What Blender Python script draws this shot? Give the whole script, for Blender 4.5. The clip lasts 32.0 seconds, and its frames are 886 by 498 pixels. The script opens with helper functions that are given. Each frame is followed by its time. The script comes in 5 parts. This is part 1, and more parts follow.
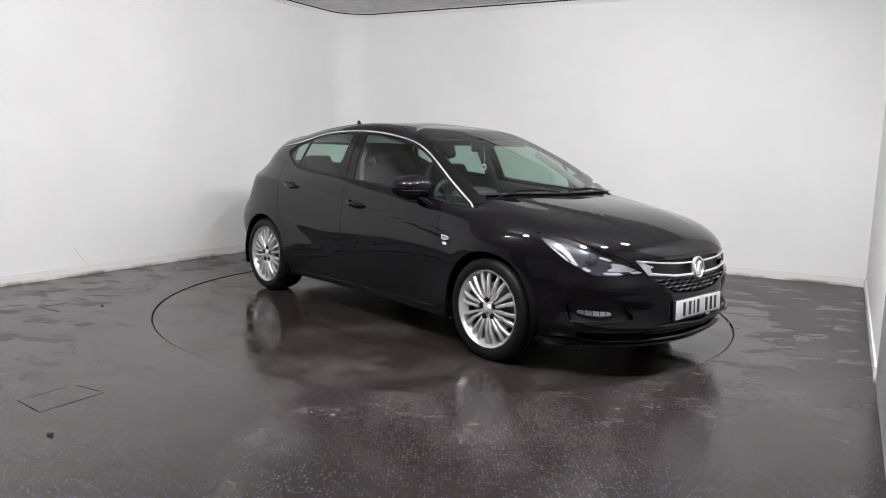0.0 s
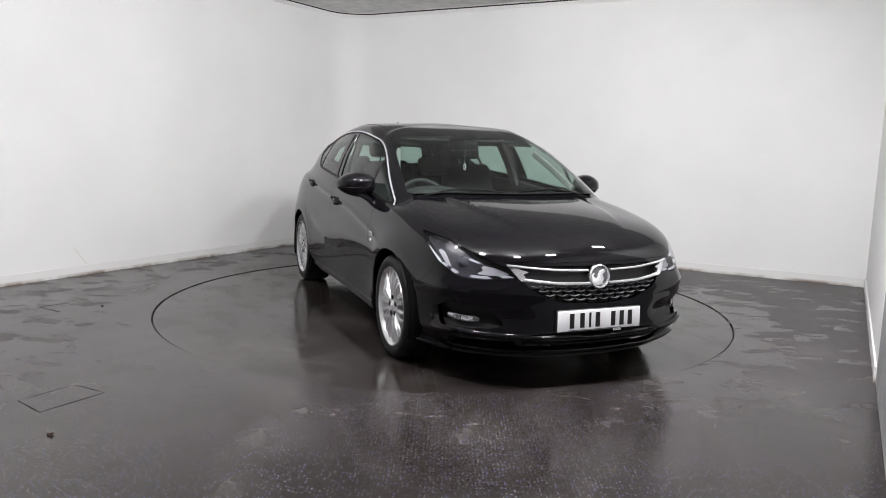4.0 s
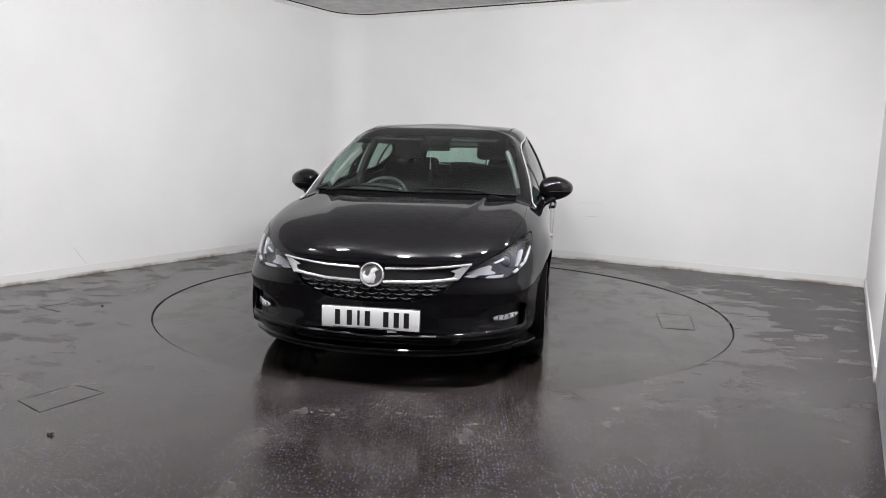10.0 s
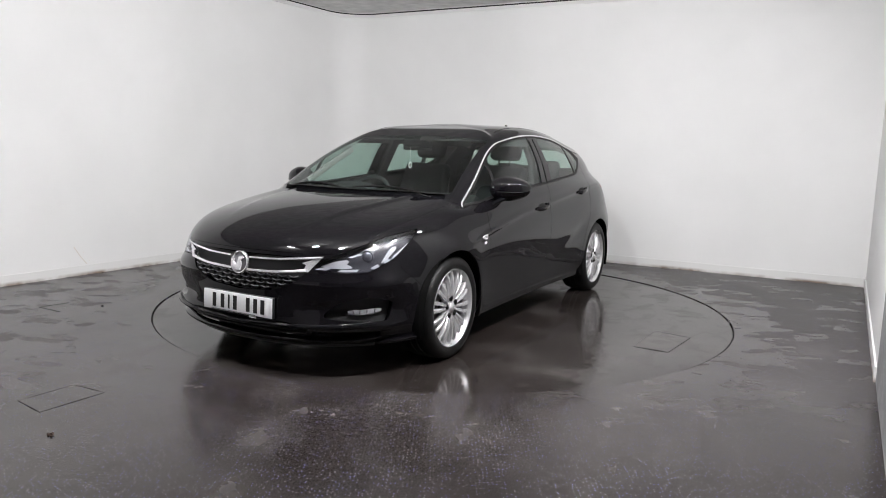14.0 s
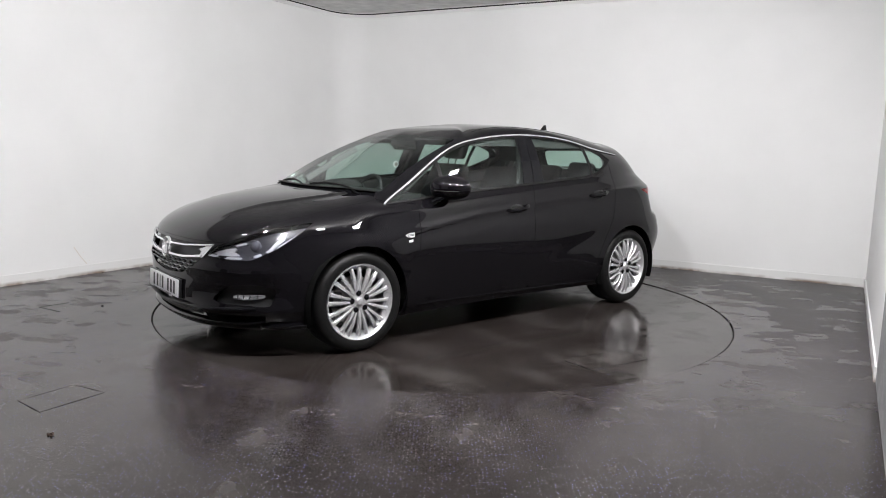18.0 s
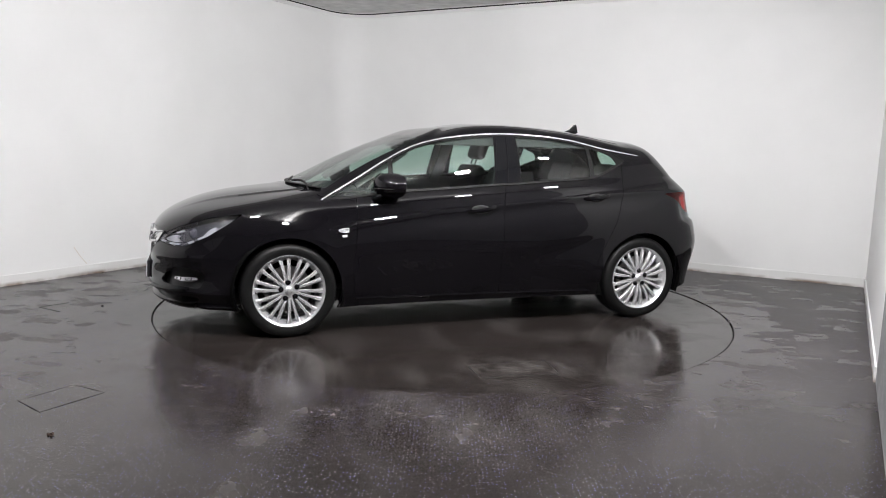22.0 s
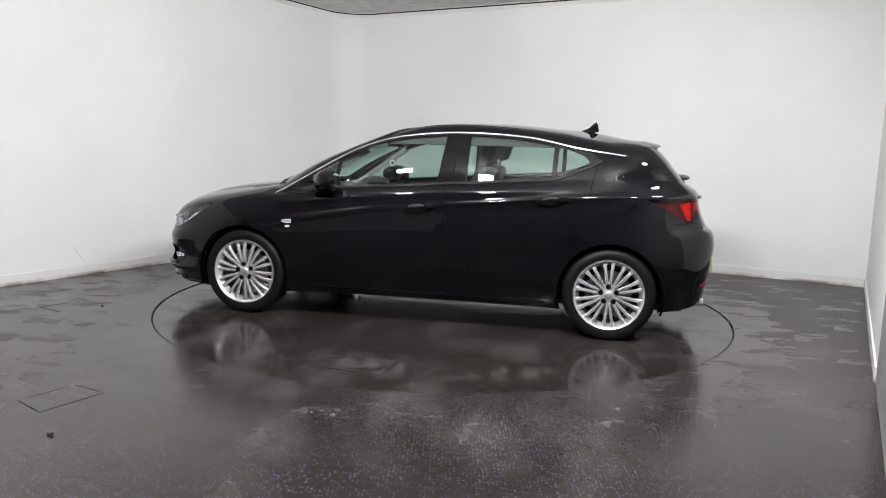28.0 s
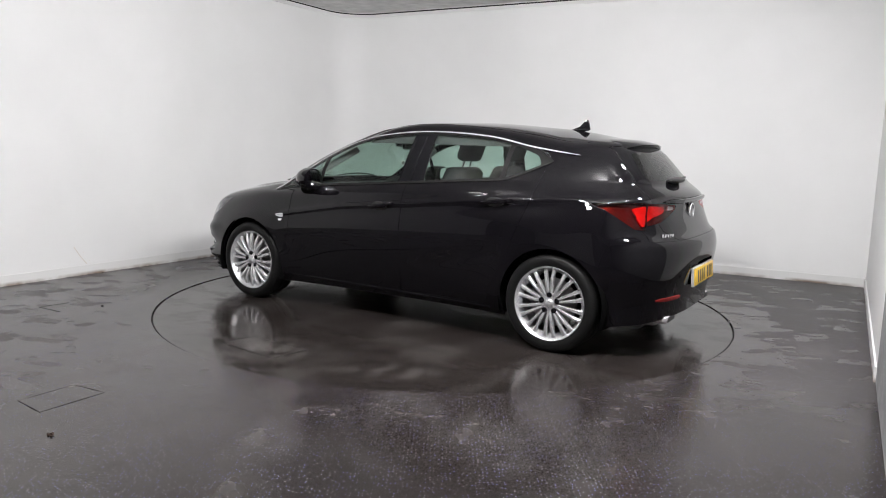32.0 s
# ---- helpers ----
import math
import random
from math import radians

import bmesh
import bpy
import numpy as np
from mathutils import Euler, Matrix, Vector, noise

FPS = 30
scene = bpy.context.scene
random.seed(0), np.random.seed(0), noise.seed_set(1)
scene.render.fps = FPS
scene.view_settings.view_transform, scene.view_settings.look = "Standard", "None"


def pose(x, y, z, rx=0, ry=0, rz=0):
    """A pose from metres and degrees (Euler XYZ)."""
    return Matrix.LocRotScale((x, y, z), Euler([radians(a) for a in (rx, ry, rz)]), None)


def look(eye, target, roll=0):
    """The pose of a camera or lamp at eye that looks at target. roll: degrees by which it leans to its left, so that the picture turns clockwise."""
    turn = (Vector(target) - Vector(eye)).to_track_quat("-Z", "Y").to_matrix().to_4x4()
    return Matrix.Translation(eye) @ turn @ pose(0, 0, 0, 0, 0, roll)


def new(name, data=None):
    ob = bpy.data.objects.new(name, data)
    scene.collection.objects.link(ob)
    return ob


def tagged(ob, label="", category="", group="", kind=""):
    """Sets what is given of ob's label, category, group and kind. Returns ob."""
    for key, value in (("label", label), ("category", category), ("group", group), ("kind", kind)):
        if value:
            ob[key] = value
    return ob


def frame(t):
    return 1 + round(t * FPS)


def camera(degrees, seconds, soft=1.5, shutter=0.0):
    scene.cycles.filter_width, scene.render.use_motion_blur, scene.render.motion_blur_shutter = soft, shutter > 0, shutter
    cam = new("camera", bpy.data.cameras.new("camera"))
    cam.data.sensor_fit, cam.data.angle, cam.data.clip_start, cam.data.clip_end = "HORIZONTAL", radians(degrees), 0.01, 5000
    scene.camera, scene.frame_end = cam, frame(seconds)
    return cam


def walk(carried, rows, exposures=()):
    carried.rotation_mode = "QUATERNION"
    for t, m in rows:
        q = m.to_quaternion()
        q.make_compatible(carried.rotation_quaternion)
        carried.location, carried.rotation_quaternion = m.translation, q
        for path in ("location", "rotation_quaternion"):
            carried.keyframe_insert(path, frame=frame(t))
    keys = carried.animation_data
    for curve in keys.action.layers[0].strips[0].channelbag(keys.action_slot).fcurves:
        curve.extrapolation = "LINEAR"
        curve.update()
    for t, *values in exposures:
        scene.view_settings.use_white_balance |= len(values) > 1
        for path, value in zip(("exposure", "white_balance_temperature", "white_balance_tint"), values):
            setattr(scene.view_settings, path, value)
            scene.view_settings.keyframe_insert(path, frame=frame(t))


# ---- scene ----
from mathutils.bvhtree import BVHTree

# ---------------------------------------------------------------- camera
cam = camera(63.07, 32.0, soft=0.95)
EYE = Vector((0.0, -5.868, 1.271))
VIEW = look(EYE, EYE + Vector((-0.002192, 0.990128, -0.1401495)), roll=1.53)
walk(cam, [(0.0, VIEW), (32.0, VIEW)])

# ---------------------------------------------------------------- light
world = bpy.data.worlds.new("world")
scene.world = world
world.use_nodes = True
world.node_tree.nodes["Background"].inputs["Color"].default_value = (0.8, 0.9, 1.0, 1)
world.node_tree.nodes["Background"].inputs["Strength"].default_value = 0.02
scene.view_settings.exposure = 0.0
LAMP_STRENGTH = 1005.0


# ---------------------------------------------------------------- materials
def material(name):
    m = bpy.data.materials.new(name)
    m.use_nodes = True
    nt = m.node_tree
    return m, nt, nt.nodes["Principled BSDF"]


def node(nt, kind, **values):
    n = nt.nodes.new(kind)
    for k, v in values.items():
        n.inputs[k.replace("_", " ")].default_value = v
    return n


def coords(nt, scale=(1, 1, 1), which="Object"):
    tc = nt.nodes.new("ShaderNodeTexCoord")
    mp = nt.nodes.new("ShaderNodeMapping")
    mp.inputs["Scale"].default_value = scale
    nt.links.new(tc.outputs[which], mp.inputs["Vector"])
    return mp.outputs["Vector"]


def noise_tex(nt, vec, scale, detail=4.0, rough=0.55):
    n = node(nt, "ShaderNodeTexNoise", Scale=scale, Detail=detail, Roughness=rough)
    nt.links.new(vec, n.inputs["Vector"])
    return n.outputs["Fac"]


def ramp(nt, fac, *stops):
    r = nt.nodes.new("ShaderNodeValToRGB")
    el = r.color_ramp.elements
    while len(el) < len(stops):
        el.new(0.5)
    for e, (p, c) in zip(el, stops):
        e.position = p
        e.color = (*c, 1) if len(c) == 3 else c
    nt.links.new(fac, r.inputs["Fac"])
    return r.outputs["Color"]


def bump(nt, bsdf, height, strength=0.2, distance=0.01):
    b = node(nt, "ShaderNodeBump", Strength=strength, Distance=distance)
    nt.links.new(height, b.inputs["Height"])
    nt.links.new(b.outputs["Normal"], bsdf.inputs["Normal"])


def g(v):
    return (v, v, v)


def simple(name, color, rough, metal=0.0, grain=0.0, scale=200.0, coat=0.0, ior=1.5, vary=0.15):
    """A surface with slight variation of gloss and tone at two scales."""
    m, nt, b = material(name)
    vec = coords(nt)
    big = noise_tex(nt, vec, 6.0, 3)
    fine = noise_tex(nt, vec, scale, 2)
    lo, hi = 1 - vary, 1 + vary
    nt.links.new(ramp(nt, big, (0.3, [c * lo for c in color]), (0.7, [min(1, c * hi) for c in color])), b.inputs["Base Color"])
    nt.links.new(ramp(nt, fine, (0.3, g(max(0, rough * 0.85))), (0.7, g(min(1, rough * 1.15)))), b.inputs["Roughness"])
    b.inputs["Metallic"].default_value = metal
    b.inputs["IOR"].default_value = ior
    b.inputs["Coat Weight"].default_value = coat
    b.inputs["Coat Roughness"].default_value = 0.03
    if grain:
        bump(nt, b, fine, grain, 0.002)
    return m


def paint_material():
    m, nt, b = material("black_paint")
    vec = coords(nt)
    flake = node(nt, "ShaderNodeTexVoronoi", Scale=2500.0)
    nt.links.new(vec, flake.inputs["Vector"])
    nt.links.new(ramp(nt, flake.outputs["Distance"], (0.0, (0.0062, 0.0054, 0.0072)), (0.5, (0.0032, 0.0029, 0.0037))), b.inputs["Base Color"])
    film = noise_tex(nt, vec, 3.0, 5)
    nt.links.new(ramp(nt, film, (0.35, g(0.20)), (0.75, g(0.30))), b.inputs["Roughness"])
    b.inputs["Specular IOR Level"].default_value = 0.0
    b.inputs["Coat Weight"].default_value = 1.0
    b.inputs["Coat IOR"].default_value = 1.40
    nt.links.new(ramp(nt, film, (0.35, g(0.012)), (0.75, g(0.028))), b.inputs["Coat Roughness"])
    return m


def glass_material(name, tint, extra=0.0):
    """A tinted pane: lets light straight through, with gloss by Fresnel."""
    m, nt, b = material(name)
    nt.nodes.remove(b)
    tr = node(nt, "ShaderNodeBsdfTransparent", Color=(*tint, 1))
    gl = node(nt, "ShaderNodeBsdfGlossy", Roughness=0.01)
    face = node(nt, "ShaderNodeLayerWeight", Blend=0.5)
    steep = nt.nodes.new("ShaderNodeMath")
    steep.operation = "POWER"
    steep.inputs[1].default_value = 5.0
    nt.links.new(face.outputs["Facing"], steep.inputs[0])
    fr = nt.nodes.new("ShaderNodeMath")
    fr.operation = "MULTIPLY_ADD"
    fr.inputs[1].default_value = 0.93
    fr.inputs[2].default_value = 0.07 + extra
    nt.links.new(steep.outputs[0], fr.inputs[0])
    mx = nt.nodes.new("ShaderNodeMixShader")
    nt.links.new(fr.outputs[0], mx.inputs[0])
    nt.links.new(tr.outputs[0], mx.inputs[1])
    nt.links.new(gl.outputs[0], mx.inputs[2])
    nt.links.new(mx.outputs[0], nt.nodes["Material Output"].inputs["Surface"])
    return m


def wall_material():
    m, nt, b = material("white_painted_wall")
    vec = coords(nt, which="Object")
    big = noise_tex(nt, vec, 0.9, 5)
    fine = noise_tex(nt, vec, 60.0, 3)
    nt.links.new(ramp(nt, big, (0.3, (0.76, 0.76, 0.755)), (0.7, (0.82, 0.82, 0.815))), b.inputs["Base Color"])
    b.inputs["Roughness"].default_value = 0.6
    bump(nt, b, fine, 0.05, 0.004)
    return m


def mixed(nt, fac, a, b):
    """a where fac is 0, b where it is 1; a and b are sockets or colours."""
    mix = nt.nodes.new("ShaderNodeMix")
    mix.data_type = "RGBA"
    nt.links.new(fac, mix.inputs["Factor"])
    for key, v in (("A", a), ("B", b)):
        if isinstance(v, tuple):
            mix.inputs[key].default_value = (*v, 1)
        else:
            nt.links.new(v, mix.inputs[key])
    return mix.outputs["Result"]


def times(nt, a, b):
    mul = nt.nodes.new("ShaderNodeMath")
    mul.operation = "MULTIPLY"
    nt.links.new(a, mul.inputs[0])
    nt.links.new(b, mul.inputs[1])
    return mul.outputs[0]


def streak(nt, vec, at, turn, wide):
    """1 along a straight soft band through a place on the floor, 0 beside it."""
    mp = nt.nodes.new("ShaderNodeMapping")
    mp.vector_type = "TEXTURE"
    mp.inputs["Location"].default_value = (at[0], at[1], 0)
    mp.inputs["Rotation"].default_value = (0, 0, radians(turn))
    nt.links.new(vec, mp.inputs["Vector"])
    sep = nt.nodes.new("ShaderNodeSeparateXYZ")
    nt.links.new(mp.outputs["Vector"], sep.inputs[0])
    ab = nt.nodes.new("ShaderNodeMath")
    ab.operation = "ABSOLUTE"
    nt.links.new(sep.outputs["Y"], ab.inputs[0])
    return ramp(nt, ab.outputs[0], (wide * 0.35, g(1.0)), (wide, g(0.0)))


def summed(nt, a, b, kind="ADD"):
    add = nt.nodes.new("ShaderNodeMath")
    add.operation = kind
    nt.links.new(a, add.inputs[0])
    if isinstance(b, float):
        add.inputs[1].default_value = b
    else:
        nt.links.new(b, add.inputs[1])
    return add.outputs[0]


def blot(nt, vec, at, turn, long, wide):
    """1 in the middle of a soft oval stain on the floor, 0 beyond it."""
    mp = nt.nodes.new("ShaderNodeMapping")
    mp.vector_type = "TEXTURE"
    mp.inputs["Location"].default_value = (at[0], at[1], 0)
    mp.inputs["Rotation"].default_value = (0, 0, radians(turn))
    mp.inputs["Scale"].default_value = (long, wide, 1)
    nt.links.new(vec, mp.inputs["Vector"])
    far = nt.nodes.new("ShaderNodeVectorMath")
    far.operation = "LENGTH"
    nt.links.new(mp.outputs["Vector"], far.inputs[0])
    return ramp(nt, far.outputs["Value"], (0.15, g(1.0)), (1.0, g(0.0)))


def floor_material(name, speck_amount, dry_from, gloss, tracks=(), whole_room=True, stains=(), patches=(), tone_by=1.0):
    """Dark vinyl under a thin film of water that has dried in places."""
    m, nt, b = material(name)
    vec = coords(nt)
    slant = nt.nodes.new("ShaderNodeMapping")
    slant.inputs["Rotation"].default_value = (0, 0, radians(35))
    slant.inputs["Scale"].default_value = (1.0, 0.5, 1.0)
    nt.links.new(vec, slant.inputs["Vector"])
    tone = noise_tex(nt, vec, 0.7, 6)
    fine = noise_tex(nt, vec, 130.0, 3)
    base = ramp(nt, tone, (0.3, [c * tone_by for c in (0.0190, 0.0150, 0.0136)]), (0.7, [c * tone_by for c in (0.030, 0.0248, 0.0229)]))
    # lighter residue where the water has dried
    dry = ramp(nt, noise_tex(nt, slant.outputs["Vector"], 2.4, 3.5, 0.5), (dry_from, g(0.0)), (dry_from + 0.20, g(0.75)))
    scuff = ramp(nt, noise_tex(nt, slant.outputs["Vector"], 7.0, 4, 0.5), (0.30, g(0.30)), (0.75, g(1.0)))
    residue = times(nt, dry, scuff)
    for at, turn, wide in tracks:
        band = summed(nt, times(nt, streak(nt, vec, at, turn, wide), scuff), 0.40, "MULTIPLY")
        residue = summed(nt, residue, band, "MAXIMUM")
    for at, turn, long, wide, much in stains:
        spot = summed(nt, times(nt, blot(nt, vec, at, turn, long, wide), scuff), much * 0.48, "MULTIPLY")
        residue = summed(nt, residue, spot, "MAXIMUM")
    # dried rings with crisp edges
    crisp = ramp(nt, noise_tex(nt, slant.outputs["Vector"], 8.5, 6, 0.55), (0.505, g(0.0)), (0.535, g(1.0)))
    for at, turn, long, wide, much in patches:
        spot = summed(nt, times(nt, blot(nt, vec, at, turn, long, wide), crisp), much, "MULTIPLY")
        residue = summed(nt, residue, spot, "MAXIMUM")
    base = mixed(nt, residue, base, (0.080, 0.073, 0.069))
    # fine flakes of white and blue in the vinyl
    sp = node(nt, "ShaderNodeTexVoronoi", Scale=62.0)
    sp.voronoi_dimensions = "2D"
    nt.links.new(vec, sp.inputs["Vector"])
    speck = ramp(nt, sp.outputs["Distance"], (0.09, g(1.0)), (0.165, g(0.0)))
    sel = nt.nodes.new("ShaderNodeSeparateColor")
    nt.links.new(sp.outputs["Color"], sel.inputs[0])
    keep = ramp(nt, sel.outputs[0], (1 - speck_amount, g(0.0)), (1 - speck_amount * 0.4, g(1.0)))
    worn = ramp(nt, noise_tex(nt, vec, 2.6, 4, 0.6), (0.34, g(0.6)), (0.62, g(1.0)))
    hue = ramp(nt, sel.outputs[1], (0.30, (0.52, 0.51, 0.56)), (0.70, (0.25, 0.27, 0.68)))
    nt.links.new(mixed(nt, times(nt, times(nt, speck, keep), worn), base, hue), b.inputs["Base Color"])
    # the film of water: smooth where wet, dull with a crisp edge where it has dried
    film = ramp(nt, noise_tex(nt, vec, 3.2, 8, 0.62), (0.35, g(gloss)), (0.70, g(gloss + 0.07)))
    lay = nt.nodes.new("ShaderNodeMapping")
    lay.inputs["Rotation"].default_value = (0, 0, radians(12))
    lay.inputs["Scale"].default_value = (0.75, 1.25, 1.0)
    nt.links.new(vec, lay.inputs["Vector"])
    patch = noise_tex(nt, lay.outputs["Vector"], 4.0, 9, 0.62)
    if whole_room:
        sep = nt.nodes.new("ShaderNodeSeparateXYZ")
        nt.links.new(vec, sep.inputs[0])
        across = nt.nodes.new("ShaderNodeMapRange")
        across.inputs["From Min"].default_value = -1.5
        across.inputs["From Max"].default_value = 2.4
        across.inputs["To Min"].default_value = -0.01
        across.inputs["To Max"].default_value = 0.12
        nt.links.new(sep.outputs["X"], across.inputs["Value"])
        patch = summed(nt, patch, across.outputs["Result"])
        # splashes beside the turntable's edge stay wet
        far = nt.nodes.new("ShaderNodeVectorMath")
        far.operation = "LENGTH"
        nt.links.new(vec, far.inputs[0])
        edge = nt.nodes.new("ShaderNodeMapRange")
        edge.inputs["From Min"].default_value = 2.25
        edge.inputs["From Max"].default_value = 2.75
        edge.inputs["To Min"].default_value = -0.16
        edge.inputs["To Max"].default_value = 0.0
        nt.links.new(far.outputs["Value"], edge.inputs["Value"])
        patch = summed(nt, patch, edge.outputs["Result"])
    dull = ramp(nt, patch, (0.515, g(0.0)), (0.56, g(0.85)))
    if whole_room:
        # well dried towards the doorway side, with no crisp edges left
        near = nt.nodes.new("ShaderNodeMapRange")
        near.inputs["From Min"].default_value = -2.7
        near.inputs["From Max"].default_value = -1.5
        near.inputs["To Min"].default_value = 0.12
        near.inputs["To Max"].default_value = 1.0
        nt.links.new(sep.outputs["Y"], near.inputs["Value"])
        dull = times(nt, dull, near.outputs["Result"])
    film = mixed(nt, dull, film, g(gloss + (0.27 if whole_room else 0.15)))
    nt.links.new(mixed(nt, residue, film, g(gloss + 0.22)), b.inputs["Roughness"])
    b.inputs["IOR"].default_value = 1.38
    bump(nt, b, fine, 0.05, 0.0015)
    return m


def skirting_material():
    m, nt, b = material("white_gloss_skirting")
    vec = coords(nt)
    sep = nt.nodes.new("ShaderNodeSeparateXYZ")
    nt.links.new(vec, sep.inputs[0])
    foot = ramp(nt, sep.outputs["Z"], (0.008, g(1.0)), (0.035, g(0.0)))
    stain = ramp(nt, noise_tex(nt, vec, 2.2, 6, 0.65), (0.40, g(0.0)), (0.60, g(0.9)))
    nt.links.new(mixed(nt, times(nt, foot, stain), (0.74, 0.74, 0.73), (0.16, 0.10, 0.06)), b.inputs["Base Color"])
    b.inputs["Roughness"].default_value = 0.4
    return m


DECK_STAINS = [((0.10, 1.80), 20, 0.42, 0.14, 1.0), ((0.42, 1.62), 70, 0.20, 0.08, 0.9), ((-0.45, 1.92), 10, 0.18, 0.07, 0.9), ((-1.1, -0.9), 40, 0.22, 0.07, 0.7), ((1.2, -1.2), 130, 0.2, 0.06, 0.7)]
STAINS = [((-0.24, -3.12), -55, 0.24, 0.10, 0.8), ((-0.67, -3.30), -40, 0.18, 0.09, 0.7), ((0.58, -2.79), -78, 0.28, 0.11, 0.9), ((0.25, -3.08), -46, 0.14, 0.07, 0.7),
          ((-0.55, -2.54), -21, 0.12, 0.06, 0.8), ((-0.09, -2.72), -36, 0.10, 0.05, 0.7), ((-0.23, -1.91), -18, 0.16, 0.05, 0.5)]
FLOOR_PATCHES = [((-0.55, -2.56), 0, 0.30, 0.10, 0.6)]
DECK_PATCHES = [((0.10, 1.83), 5, 0.60, 0.32, 0.65), ((-0.75, 1.75), 20, 0.45, 0.18, 0.6), ((1.0, -1.5), 140, 0.5, 0.2, 0.5), ((-1.3, -0.4), 100, 0.5, 0.2, 0.5)]
TRACKS = [((0.80, -2.75), 66, 0.17)]
PAINT = paint_material()
GLASS = glass_material("tinted_glass", (0.62, 0.76, 0.70))
CLEAR = glass_material("clear_lens", (0.92, 0.93, 0.95))
CHROME = simple("chrome", (0.88, 0.88, 0.90), 0.17, 0.78, vary=0.03)
ALLOY = simple("silver_alloy", (0.66, 0.66, 0.67), 0.27, 0.72, 0.03, 400, vary=0.06)
ALLOY_DARK = simple("shaded_alloy", (0.10, 0.10, 0.105), 0.45, 0.6)
RUBBER = simple("tyre_rubber", (0.006, 0.006, 0.006), 0.46, 0, 0.15, 300, ior=1.28)
LINER = simple("arch_liner_felt", (0.004, 0.004, 0.004), 0.95, 0, 0.2, 200, ior=1.05)
BLACK_PLASTIC = simple("black_plastic", (0.014, 0.014, 0.015), 0.42, 0, 0.12, 600)
SEAL = simple("window_seal_rubber", (0.006, 0.006, 0.006), 0.5, 0, ior=1.25)
GLOSS_BLACK = simple("gloss_black_trim", (0.005, 0.005, 0.006), 0.06, 0, ior=1.34)
BRIGHT = simple("bright_badge_metal", (0.80, 0.80, 0.82), 0.25, 0.35)
CABIN = simple("dark_cabin_trim", (0.022, 0.022, 0.023), 0.7, 0, 0.2, 300)
CLOTH = simple("charcoal_seat_cloth", (0.009, 0.009, 0.010), 0.9, 0, 0.12, 160)
STEEL = simple("brake_steel", (0.35, 0.34, 0.33), 0.35, 1.0)
WALL = wall_material()
FLOOR = floor_material("wet_speckled_vinyl", 0.46, 0.50, 0.16, TRACKS, stains=STAINS, patches=FLOOR_PATCHES)
DECK = floor_material("wet_turntable_vinyl", 0.03, 0.50, 0.085, whole_room=False, stains=DECK_STAINS, patches=DECK_PATCHES, tone_by=0.78)
SKIRT_PAINT = skirting_material()
CEILING = simple("pale_ceiling_paint", (0.68, 0.68, 0.67), 0.8, 0, 0.1, 60)
DARK_WALL = simple("dark_grey_wall", (0.15, 0.15, 0.155), 0.7, 0, 0.1, 40)
GREY_WALL = simple("mid_grey_wall", (0.24, 0.24, 0.245), 0.7, 0, 0.1, 40)
DULL_JOINT = simple("worn_joint", (0.013, 0.011, 0.010), 0.5)
SEAM = simple("dark_joint", (0.006, 0.006, 0.006), 0.6)
PLATE_WHITE = simple("white_plate", (0.75, 0.75, 0.76), 0.3, vary=0.02)
PLATE_YELLOW = simple("yellow_plate", (0.80, 0.50, 0.02), 0.3, vary=0.02)
INK = simple("plate_black", (0.01, 0.01, 0.01), 0.4)


def glow(name, color, strength):
    m, nt, b = material(name)
    b.inputs["Base Color"].default_value = (*color, 1)
    b.inputs["Emission Color"].default_value = (*color, 1)
    b.inputs["Emission Strength"].default_value = strength
    return m


# ---------------------------------------------------------------- mesh helpers
def finish(bm, name, mat, smooth=30):
    me = bpy.data.meshes.new(name)
    bm.normal_update()
    bm.to_mesh(me)
    bm.free()
    me.materials.append(mat)
    if smooth:
        me.shade_smooth()
        me.set_sharp_from_angle(angle=radians(smooth))
    return me


def part(name, bm, mat, parent=None, label="", smooth=30):
    ob = new(name, finish(bm, name, mat, smooth))
    if parent:
        ob.parent = parent
    return tagged(ob, label) if label else ob


def thing(name, label, category, group="", kind="", m=None):
    ob = new(name)
    ob.empty_display_size = 0.2
    if m is not None:
        ob.matrix_basis = m
    return tagged(ob, label, category, group, kind)


def box(bm, x0, x1, y0, y1, z0, z1, bevel=0.0, m=None):
    made = bmesh.ops.create_cube(bm, size=1.0)
    bmesh.ops.scale(bm, vec=(x1 - x0, y1 - y0, z1 - z0), verts=made["verts"])
    bmesh.ops.translate(bm, vec=((x0 + x1) / 2, (y0 + y1) / 2, (z0 + z1) / 2), verts=made["verts"])
    if m is not None:
        bmesh.ops.transform(bm, matrix=m, verts=made["verts"])
    if bevel:
        edges = list({e for v in made["verts"] for e in v.link_edges})
        bmesh.ops.bevel(bm, geom=edges, offset=bevel, segments=3, profile=0.5, affect="EDGES")
    return bm


def boxed(*a, **k):
    return box(bmesh.new(), *a, **k)


